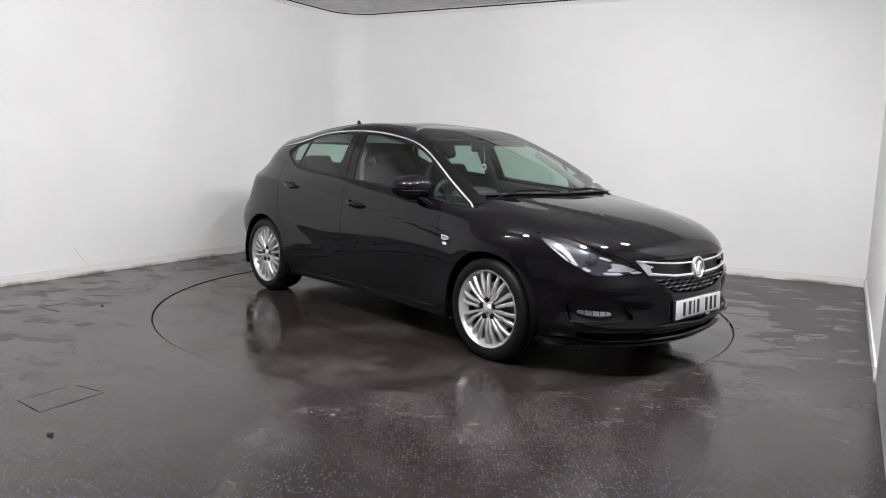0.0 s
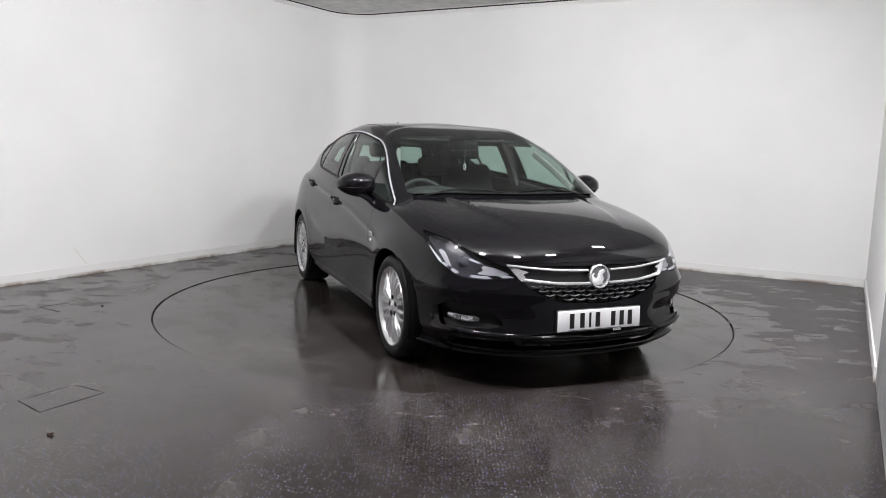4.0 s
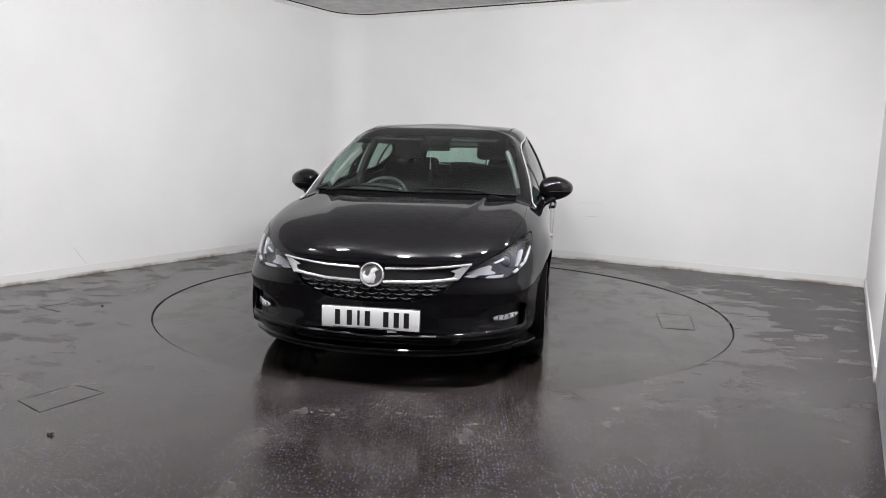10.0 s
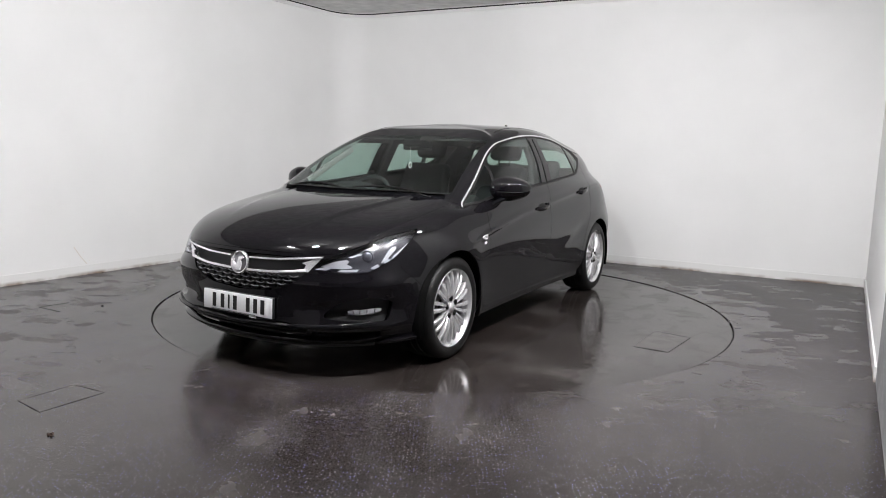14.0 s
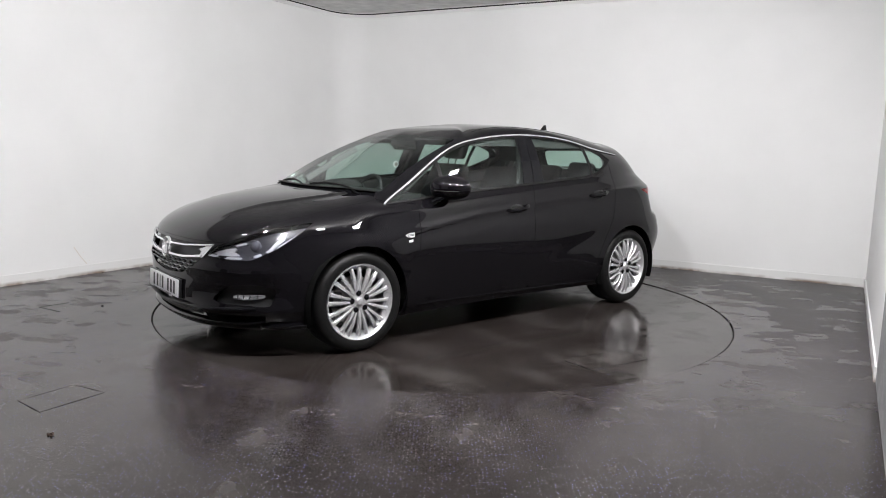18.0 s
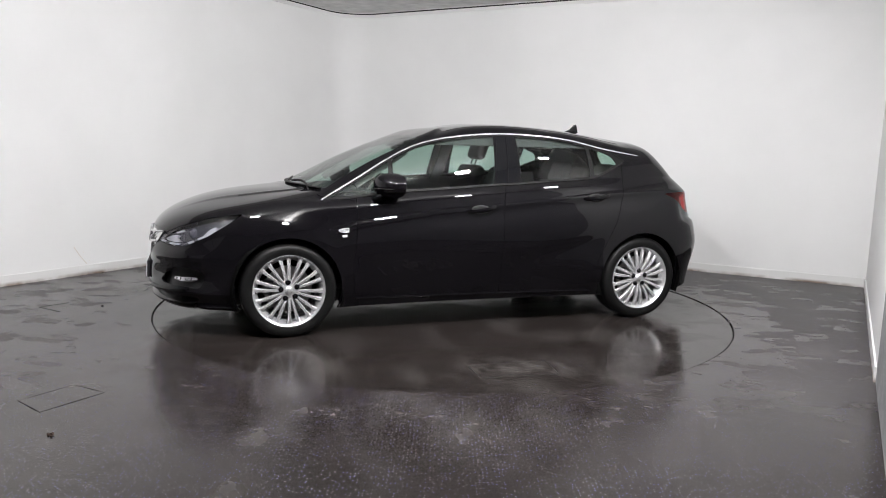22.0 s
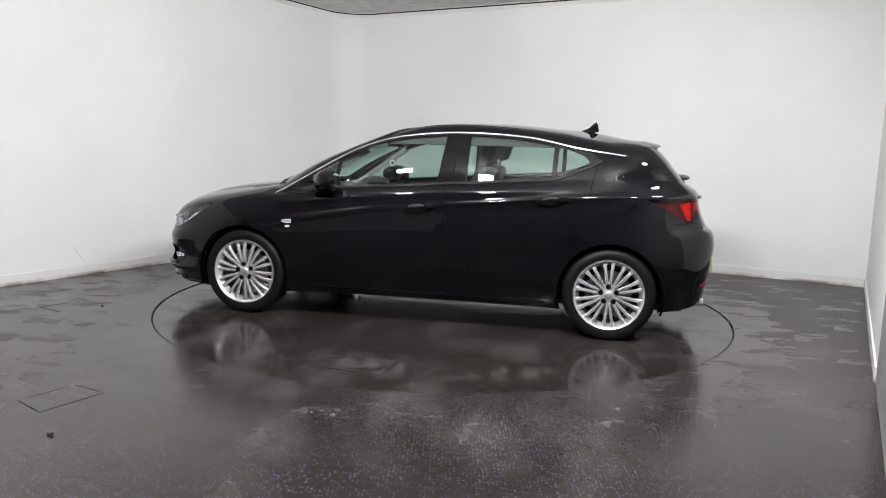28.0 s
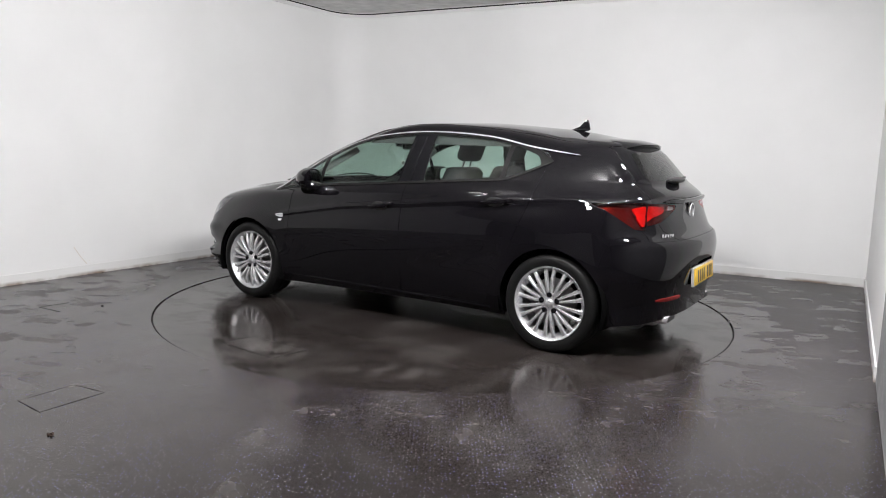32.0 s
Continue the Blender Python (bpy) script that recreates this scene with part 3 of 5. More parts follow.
def rounded(poly, r=0.02, n=4):
    """The outline with its corners rounded off."""
    out = []
    m = len(poly)
    for i in range(m):
        p, c, q = (np.array(poly[k % m], float) for k in (i - 1, i, i + 1))
        a, b = p - c, q - c
        la, lb = np.linalg.norm(a), np.linalg.norm(b)
        k = min(r, la * 0.45, lb * 0.45)
        s, e = c + a / la * k, c + b / lb * k
        for t in np.linspace(0, 1, n):
            out.append(tuple((1 - t) ** 2 * s + 2 * t * (1 - t) * c + t * t * e))
    return out


def side(poly, sign, r=0.0, grow=0.0, wide=0.35):
    f = inside(rounded(poly, r) if r else poly)
    return lambda p: np.maximum(f(p[:, X], p[:, Z]) - grow, wide - sign * p[:, Y])


def front(poly, x_min, r=0.0, grow=0.0):
    """Outline in (y, z), mirrored, ahead of x_min."""
    f = inside(rounded(poly, r) if r else poly)
    return lambda p: np.maximum(f(p[:, Y], p[:, Z]) - grow, x_min - p[:, X])


def rear(poly, x_max, r=0.0, grow=0.0):
    f = inside(rounded(poly, r) if r else poly)
    return lambda p: np.maximum(f(p[:, Y], p[:, Z]) - grow, p[:, X] - x_max)


def corner(poly, sign, ahead, r=0.0, grow=0.0):
    """Outline in (x - y, z) on one front corner, or (-x - y, z) on a rear one."""
    f = inside(rounded(poly, r) if r else poly)
    if ahead:
        return lambda p: np.maximum(np.maximum(f(p[:, X] - sign * p[:, Y], p[:, Z]) - grow, 1.2 - p[:, X]), 0.2 - sign * p[:, Y])
    return lambda p: np.maximum(np.maximum(f(-p[:, X] - sign * p[:, Y], p[:, Z]) - grow, p[:, X] + 1.3), 0.05 - sign * p[:, Y])


def both(poly):
    return list(poly) + [(-a, b) for a, b in reversed(poly) if a]


CAR = thing("car", "glossy black five-door hatchback on the turntable", "car")

def normals_of(grid):
    du = np.roll(grid, -1, 0) - np.roll(grid, 1, 0)
    dv = np.gradient(grid, axis=1)
    n = np.cross(du, dv)
    n /= np.maximum(np.linalg.norm(n, axis=2, keepdims=True), 1e-9)
    return n if np.sum(n * (grid - np.array([0, 0, 0.7]))) > 0 else -n


def bell(d, w):
    return np.exp(-(d / w) ** 2)


def step(d, w):
    return 0.5 + 0.5 * np.tanh(d / w)


def pressings(p, n):
    """How far the sheet metal stands out: creases, scoops, flared arches, bonnet folds."""
    x, y, z = p[..., X], np.abs(p[..., Y]), p[..., Z]
    flank = step(np.abs(n[..., Y]) - 0.55, 0.12)
    upper = np.interp(x, [-1.7, -1.0, -.16, .35, .9, 1.2], [.985, .945, .868, .822, .735, .66])
    along = step(x + 1.55, .08) * step(1.05 - x, .12)
    d = z - upper
    out = 0.009 * bell(d, .018) * along * flank
    out -= 0.0035 * bell(d + .055, .045) * along * flank
    low = np.interp(x, [-1.0, -.7, -.3, .2, .7, 1.0], [.56, .47, .385, .325, .285, .27])
    along = step(x + .93, .06) * step(-.38 - x, .16)
    d = z - low
    out -= 0.0065 * bell(d - .075, .06) * along * flank
    for at in (1.331, -1.331):
        r = np.hypot(x - at, z - .315)
        out += 0.004 * bell(np.maximum(r - .375, 0), .065) * flank
    up = step(n[..., Z] - 0.75, .08) * step(x - .95, .05) * step(2.05 - x, .08) * step(1.05 - z, .02)
    fold = np.interp(x, [1.1, 1.6, 2.05], [.50, .42, .30])
    out += (0.009 * step(fold - y, .026) + 0.005 * bell(fold - .012 - y, .012)) * up * np.interp(x, [1.0, 1.15, 1.7, 2.05], [0, 1, .7, 0])
    # nose: full under the lamps, hollow round the fog lamps, a ledge above the lip
    nose_face = step(n[..., X] - 0.30, .10) * step(x - 1.72, .04)
    outer = step(y - .40, .05)
    out += 0.016 * bell(z - .530, .040) * nose_face * step(y - .30, .06)
    out -= 0.020 * bell(z - .392, .042) * nose_face * outer
    out += 0.018 * bell(z - .296, .022) * nose_face
    # tail: the gate stands in from a shelf on the bumper
    tail_face = step(-n[..., X] - 0.35, .10) * step(-1.66 - x, .04)
    out -= 0.030 * step(z - .748, .016) * step(.95 - z, .05) * tail_face
    return out


grid = loft()
NU, NV = grid.shape[:2]
nrm = normals_of(grid)
grid = grid + nrm * pressings(grid, nrm)[..., None]
nrm = normals_of(grid)
flip = np.sum(np.cross(grid[1, :-1] - grid[0, :-1], grid[0, 1:] - grid[0, :-1]) * nrm[0, :-1]) < 0
nrm[:, -1] = (0, 0, 1)
quads = []
for i in range(NU):
    k = (i + 1) % NU
    for j in range(NV - 1):
        q = (i * NV + j, k * NV + j, k * NV + j + 1, i * NV + j + 1)
        quads.append(q[::-1] if flip else q)
SKIN = Skin(np.concatenate([grid, nrm], 2).reshape(-1, 6), quads)
TREE = BVHTree.FromPolygons([tuple(p) for p in SKIN.v[:, :3]], quads)


def on_side(x, z, sign=1):
    hit = TREE.ray_cast(Vector((x, sign * 2, z)), Vector((0, -sign, 0)))
    return (hit[0], hit[1]) if hit[0] is not None else (Vector((x, sign * .8, z)), Vector((0, sign, 0)))


def on_front(y, z, way=1):
    hit = TREE.ray_cast(Vector((way * 4, y, z)), Vector((-way, 0, 0)))
    return (hit[0], hit[1]) if hit[0] is not None else (Vector((way * 2.1, y, z)), Vector((way, 0, 0)))


def on_top(x, y):
    hit = TREE.ray_cast(Vector((x, y, 3)), Vector((0, 0, -1)))
    return (hit[0], hit[1]) if hit[0] is not None else (Vector((x, y, 1)), Vector((0, 0, 1)))


# outlines
CHROME_TOP = [(1.11, .897), (.865, 1.041), (.62, 1.185), (.40, 1.283), (.13, 1.343), (-.236, 1.372), (-.62, 1.359), (-.844, 1.331), (-1.05, 1.288), (-1.40, 1.238)]
BELT = [(.883, .917), (.63, .953), (.356, .972), (-.12, 1.007), (-.34, 1.021), (-.64, 1.044), (-.92, 1.066), (-1.04, 1.102), (-1.225, 1.186)]
rest = SKIN


def take(field):
    global rest
    got, rest = rest.cut(field)
    return got


def curve(points, n=40):
    """Points along a smooth line through a few places in a plane."""
    return [tuple(p) for p in spline(points, np.linspace(0, len(points) - 1, n))]


TOP_LINE = curve(CHROME_TOP, 48)
BELT_LINE = curve(BELT, 40)
WINDOW_OUT = [p for p in TOP_LINE if p[0] > -1.06] + [(-1.14, 1.258), (-1.235, 1.20)] + BELT_LINE[::-1]
GAP = 0.0022


def minus(a, b):
    return lambda p: np.maximum(a(p), -b(p))


def meet(*fs):
    return lambda p: np.maximum.reduce([f(p) for f in fs])


def panel(name, make, parent=CAR, label="", mat=None, gap=GAP):
    """Takes a panel out of the skin with a shut line round it."""
    got = take(make(-gap))
    take(make(gap))
    return skin_part(name, got, mat or PAINT, parent, label)


# wheel openings fall away
ARCH = 0.347
for at in (1.331, -1.331):
    take(lambda p, at=at: np.maximum(arch_dist(p, at) - ARCH, 0.45 - np.abs(p[:, Y])))

# glass and its dark surrounds
SCREEN = both([(0, .958), (.40, .958), (.712, .945), (.668, 1.150), (.612, 1.346), (.30, 1.372), (0, 1.378)])
SCREEN_CLEAR = both([(0, .985), (.40, .985), (.692, .973), (.648, 1.150), (.593, 1.327), (.30, 1.349), (0, 1.355)])
screen = take(front(SCREEN, 0.15, 0.018))
clear, band = screen.cut(front(SCREEN_CLEAR, 0.15, 0.022))
glass = skin_part("windscreen", clear, GLASS, CAR, "green-tinted laminated windscreen", 0.004)
glass.visible_shadow = False
skin_part("windscreen_border", band, GLOSS_BLACK, CAR, "black printed border of the windscreen", 0.004)
REAR_OUT = both([(0, 1.065), (.30, 1.067), (.535, 1.085), (.505, 1.20), (.465, 1.275), (0, 1.285)])
REAR_CLEAR = both([(0, 1.085), (.28, 1.087), (.475, 1.10), (.445, 1.20), (.41, 1.262), (0, 1.27)])
pane = take(rear(REAR_OUT, -1.5, 0.03))
clear, band = pane.cut(rear(REAR_CLEAR, -1.5, 0.03))
glass = skin_part("rear_window", clear, GLASS, CAR, "dark tinted rear window", 0.004)
glass.visible_shadow = False
skin_part("rear_window_border", band, GLOSS_BLACK, CAR, "", 0.004)

SAIL = [(1.2, .80), (.665, .80), (.615, 1.4), (1.2, 1.4)]
FRONT_PANE = [(.640, .80), (-.098, .80), (-.178, 1.5), (.598, 1.5)]
PILLAR_B = [(-.098, .80), (-.318, .80), (-.326, 1.5), (-.178, 1.5)]
REAR_PANE = [(-.318, .80), (-.905, .80), (-.93, 1.5), (-.326, 1.5)]
QUARTER_PANE = [(-.925, .80), (-1.4, .80), (-1.4, 1.5), (-.95, 1.5)]
QUARTER_ROUND = [(-.88, 1.05), (-1.00, 1.085), (-1.175, 1.165), (-1.135, 1.235), (-1.02, 1.272), (-.88, 1.32)]
for sign in (1, -1):
    got = take(side(WINDOW_OUT, sign, 0.0, -0.002))
    clear, frame_band = got.cut(side(WINDOW_OUT, sign, 0.0, -0.013))
    for nm, poly, lab in (("front_quarter_glass", SAIL, ""), ("front_door_glass", FRONT_PANE, "green-tinted door glass"),
                          ("rear_door_glass", REAR_PANE, "green-tinted door glass"), ("rear_quarter_glass", QUARTER_PANE, "")):
        field = side(poly, sign, 0.0, -0.006)
        if poly is QUARTER_PANE:
            field = meet(field, side(QUARTER_ROUND, sign, 0.07))
        inner, clear = clear.cut(field)
        glass = skin_part(nm, inner, GLASS, CAR, lab, 0.004)
        glass.visible_shadow = False
    pillar, clear = clear.cut(side(PILLAR_B, sign, 0.0, 0.004))
    skin_part("b_pillar_trim", pillar, GLOSS_BLACK, CAR, "gloss black pillar trim", 0.006, 0.002)
    for line in ([(-.112, 1.02), (-.14, 1.15), (-.172, 1.335)], [(-.218, 1.02), (-.236, 1.18), (-.254, 1.345)]):
        ends = [on_side(a, b, sign) for a, b in curve(line, 10)]
        part("pillar_bead", sweep([q + w * .003 for q, w in ends], .007, .007, [w for q, w in ends]), GLOSS_BLACK, CAR)
    for piece in clear.islands():
        skin_part("window_divider", piece, SEAL, CAR, "", 0.008, 0.002)
    skin_part("window_seal", frame_band, SEAL, CAR, "", 0.01, 0.001)

# lamps
HEADLIGHT = [(.825, .808), (1.10, .778), (1.42, .705), (1.60, .655), (1.685, .605), (1.45, .592), (1.26, .597), (1.06, .662), (.90, .75)]
HEAD_DRL = [(.905, .738), (1.05, .668), (1.25, .603), (1.45, .598), (1.66, .608), (1.62, .617), (1.45, .609), (1.270, .6125), (1.065, .674), (.921, .740)]
HEAD_BROW = [(1.03, .735), (1.26, .706), (1.43, .672), (1.43, .665), (1.25, .698), (1.03, .727)]
HEAD_INNER = [(1.40, .668), (1.52, .654), (1.63, .624), (1.58, .616), (1.45, .616), (1.38, .622), (1.43, .640)]
HEAD_POST = [(.99, .735), (1.06, .727), (1.15, .640), (1.10, .662)]
WHITE_GUIDE = simple("frosted_light_guide", (0.40, 0.41, 0.44), 0.2, 0.0, vary=0.03)
LAMP_DARK = simple("lamp_bezel", (0.035, 0.035, 0.042), 0.22, 0.0)
PROJECTOR = simple("projector_glass", (0.10, 0.10, 0.12), 0.08, 0.3)
SATIN = simple("satin_lamp_reflector", (0.40, 0.40, 0.43), 0.40, 0.4)
for sign in (1, -1):
    lens = take(corner(HEADLIGHT, sign, True, 0.015, -GAP))
    take(corner(HEADLIGHT, sign, True, 0.015, GAP))
    lamp = skin_part("headlight", lens, LAMP_DARK, CAR, "clear headlight with a bright light guide", 0.0, -0.045)
    skin_part("lens", lens, CLEAR, lamp, "clear plastic lens", 0.06).visible_shadow = False
    drl, _ = lens.cut(corner(HEAD_DRL, sign, True))
    for piece in drl.islands(1):
        skin_part("light_guide", piece, WHITE_GUIDE, lamp, "white light guide", 0.012, -0.003)
    brow, _ = lens.cut(corner(HEAD_BROW, sign, True))
    for piece in brow.islands(1):
        skin_part("light_guide", piece, WHITE_GUIDE, lamp, "white light guide", 0.012, -0.003)
    inner, _ = lens.cut(corner(HEAD_INNER, sign, True))
    skin_part("reflector", inner, SATIN, lamp, "silver reflector", 0.02, -0.030)
    post, _ = lens.cut(corner(HEAD_POST, sign, True))
    skin_part("bezel", post, SATIN, lamp, "silver bezel", 0.02, -0.03)
    p, n = on_front(sign * .690, .684)
    c = p - n * 0.040
    aim = Vector((n.x, n.y * 0.4, 0)).normalized().to_track_quat("Z", "Y").to_matrix().to_4x4()
    ob = part("projector", lathe([(.036, -.02), (.037, .0), (.034, .005), (.030, .002), (.025, .009), (.015, .014), (.0001, .016)], 28, "z"), PROJECTOR, lamp, "dark projector lens")
    ob.matrix_basis = Matrix.Translation(c) @ aim
TAILLIGHT = [(.715, .957), (.925, .965), (1.12, .966), (1.198, .965), (1.173, .80), (1.07, .808), (.92, .878), (.81, .927)]
TAIL_GATE = [(1.201, .963), (1.42, .955), (1.67, .935), (1.55, .90), (1.35, .85), (1.180, .825)]
TAIL_DARK = simple("tail_lamp_housing", (0.05, 0.012, 0.012), 0.4)
DULL_RED = simple("dull_red_reflector", (0.24, 0.010, 0.010), 0.25)
RED_GLOW = simple("red_lamp_reflector", (0.60, 0.030, 0.026), 0.30, 0.0, 0.5, 90, vary=0.5)
PALE_LAMP = simple("pale_lamp_plastic", (0.55, 0.34, 0.34), 0.15)
SMOKE = glass_material("dark_red_lens", (0.66, 0.04, 0.03), -0.04)
for sign in (1, -1):
    for poly, pieces in ((TAILLIGHT, ([(1.06, .930), (1.194, .948), (1.184, .880), (1.09, .890)], [(1.092, .888), (1.183, .878), (1.170, .825), (1.13, .826)])), (TAIL_GATE, ([(1.203, .950), (1.45, .938), (1.43, .905), (1.26, .880), (1.188, .850)],))):
        lens = take(corner(poly, sign, False, 0.008, -0.0008))
        take(corner(poly, sign, False, 0.008, 0.0008))
        lamp = skin_part("tail_light", lens, TAIL_DARK, CAR, "red tail lamp", 0.0, -0.04)
        skin_part("lens", lens, SMOKE, lamp, "dark red plastic lens", 0.05).visible_shadow = False
        for q in pieces:
            red, _ = lens.cut(corner(q, sign, False, 0.01))
            skin_part("reflector", red, RED_GLOW, lamp, "bright red reflector", 0.02, -0.014 if q is pieces[0] else -0.010)
        if poly is TAIL_GATE:
            pale, _ = lens.cut(corner([(1.47, .940), (1.60, .930), (1.56, .914), (1.46, .914)], sign, False))
            skin_part("reversing_lamp", pale, PALE_LAMP, lamp, "pale reversing lamp", 0.02, 0.0006)

# grille openings, bumper recesses
GRILLE = both([(0, .668), (.25, .668), (.47, .672), (.505, .668), (.44, .60), (.385, .54), (.24, .478), (0, .462)])
mesh_area = take(front(GRILLE, 1.9, 0.02))
GRILLE_BACK = skin_part("grille", mesh_area, BLACK_PLASTIC, CAR, "black honeycomb grille with bright dashes", 0.0, -0.035)
skin_part("grille_rim", mesh_area.cut(minus(front(GRILLE, 1.9, 0.02), front(GRILLE, 1.9, 0.02, -0.006)))[0].islands(1)[0], GLOSS_BLACK, GRILLE_BACK, "", 0.04)
INTAKE = both([(0, .318), (.30, .318), (.42, .312), (.47, .27), (.44, .228), (.30, .215), (0, .208)])
low = take(front(INTAKE, 1.9, 0.02))
AIR = skin_part("lower_intake", low, SEAM, CAR, "", 0.0, -0.05)
skin_part("intake_rim", low.cut(minus(front(INTAKE, 1.9, 0.02), front(INTAKE, 1.9, 0.02, -0.004)))[0].islands(1)[0], BLACK_PLASTIC, AIR, "", 0.05)
PLATE_BAY = both([(0, .425), (.27, .425), (.295, .45), (.295, .545), (.27, .565), (0, .57)])
bay = take(rear(PLATE_BAY, -1.9, 0.02))
BAY = skin_part("plate_recess", bay, PAINT, CAR, "", 0.0, -0.045)
skin_part("recess_rim", bay.cut(minus(rear(PLATE_BAY, -1.9, 0.02), rear(PLATE_BAY, -1.9, 0.02, -0.004)))[0].islands(1)[0], PAINT, BAY, "", 0.05)
FOG = [(1.06, .430), (1.22, .462), (1.40, .455), (1.50, .430), (1.63, .356), (1.54, .336), (1.10, .326)]
for sign in (1, -1):
    hollow = take(corner(FOG, sign, True, 0.03))
    ob = skin_part("fog_lamp_recess", hollow, BLACK_PLASTIC, CAR, "", 0.0, -0.038)
    skin_part("recess_rim", hollow.cut(minus(corner(FOG, sign, True, 0.03), corner(FOG, sign, True, 0.03, -0.004)))[0].islands(1)[0], PAINT, ob, "", 0.035)

# panels
DOOR_FRONT = [(.882, .92), (.888, .70), (.90, .50), (.90, .243), (-.165, .243), (-.174, .65), (-.178, .90), (-.20, 1.05), (-.22, 1.45), (1.3, 1.45), (1.3, .93)]
DOOR_REAR = [(-.165, .243), (-.174, .65), (-.178, .90), (-.20, 1.05), (-.22, 1.45), (-.9, 1.45), (-1.21, 1.23), (-1.205, 1.15), (-1.165, .97), (-1.085, .74), (-1.01, .59), (-.93, .42), (-.87, .243)]
UNDER_CHROME = TOP_LINE + [(-1.40, .1), (1.11, .1)]


def side_panel(poly, sign, limit=None):
    f = inside(poly)
    u = inside(limit) if limit else None

    def make(grow):
        def field(p):
            d = f(p[:, X], p[:, Z])
            if u:
                d = np.maximum(d, u(p[:, X], p[:, Z]))
            return np.maximum(d - grow, 0.3 - sign * p[:, Y])
        return field
    return make


BONNET = [(2.30, 0), (2.30, .60), (1.97, .66), (1.84, .685), (1.70, .715), (1.56, .732), (1.40, .742), (1.22, .74), (1.12, .715), (1.105, .70), (1.16, .55), (1.215, .30)]
BONNET = BONNET + [(1.235, 0)] + [(x, -y) for x, y in BONNET[:0:-1]]
bonnet_in = inside(BONNET)


def bonnet_panel(grow):
    return lambda p: np.maximum(bonnet_in(p[:, X], p[:, Y]) - grow, 0.686 - grow - p[:, Z])


panel("bonnet", bonnet_panel, label="glossy black bonnet", gap=0.0012)
DOORS = []
for sign in (1, -1):
    DOORS.append(panel("front_door", side_panel(DOOR_FRONT, sign, UNDER_CHROME), label="glossy black front door"))
    DOORS.append(panel("rear_door", side_panel(DOOR_REAR, sign, UNDER_CHROME), label="glossy black rear door"))

bumper_f = inside([(3, .95), (1.86, .95), (1.80, .60), (1.69, .52), (1.60, .40), (1.60, -.1), (3, -.1)])
panel("front_bumper", lambda grow: (lambda p: bumper_f(p[:, X], p[:, Z]) - grow), label="glossy black front bumper", gap=0.001)
bumper_r = inside([(-3, .735), (-1.90, .735), (-1.84, .80), (-1.72, .80), (-1.66, .62), (-1.60, .42), (-1.60, -.1), (-3, -.1)])
panel("rear_bumper", lambda grow: (lambda p: bumper_r(p[:, X], p[:, Z]) - grow), label="glossy black rear bumper", gap=0.001)
GATE = both([(0, .72), (.46, .735), (.585, .80), (.63, .93), (.605, 1.02), (.578, 1.10), (.535, 1.22), (.50, 1.30), (0, 1.33)])
panel("tailgate", lambda grow: rear(GATE, -1.52, 0.0, grow), label="glossy black tailgate")
for sign in (1, -1):
    wing = inside([(.86, .1), (.86, .86), (.895, .905), (1.06, .91), (1.13, .93), (1.25, 1.2), (2.2, 1.2), (2.2, .1)])
    panel("front_wing", lambda grow: (lambda p: np.maximum(wing(p[:, X], p[:, Z]) - grow, 0.4 - sign * p[:, Y])), label="glossy black front wing")
skin_part("body_shell", rest, PAINT, CAR, "glossy black roof, pillars and rear quarters")

# dark lining inside the sheet metal, hollow at the wheels, lamps and openings
lining, _ = SKIN.cut(lambda p: np.maximum(p[:, Z] - 0.93, np.maximum(p[:, X] - 1.9, -1.80 - p[:, X])))
for at in (1.331, -1.331):
    _, lining = lining.cut(lambda p, at=at: np.maximum(arch_dist(p, at) - 0.40, 0.40 - np.abs(p[:, Y])))
for sign in (1, -1):
    _, lining = lining.cut(corner(HEADLIGHT, sign, True, 0.0, 0.02))
    _, lining = lining.cut(corner(TAILLIGHT, sign, False, 0.0, 0.02))
    _, lining = lining.cut(corner(TAIL_GATE, sign, False, 0.0, 0.02))
    _, lining = lining.cut(corner(FOG, sign, True, 0.0, 0.02))
skin_part("inner_lining", lining, SEAM, CAR, "", 0.0, -0.02)


# ---------------------------------------------------------------- trim on the car
def along_side(line, sign, lift=0.0):
    pts, ups = [], []
    for x, z in line:
        p, n = on_side(x, z, sign)
        pts.append(p + n * lift)
        ups.append(n)
    return pts, ups


def ellipse_blob(c, r, m=None, nu=32, nv=18, power=1.0):
    bm = bmesh.new()
    bmesh.ops.create_uvsphere(bm, u_segments=nu, v_segments=nv, radius=1.0)
    for v in bm.verts:
        q = [math.copysign(abs(k) ** power, k) for k in v.co]
        v.co = Vector((q[0] * r[0], q[1] * r[1], q[2] * r[2]))
    if m is not None:
        bmesh.ops.transform(bm, matrix=m, verts=bm.verts)
    bmesh.ops.translate(bm, vec=c, verts=bm.verts)
    return bm


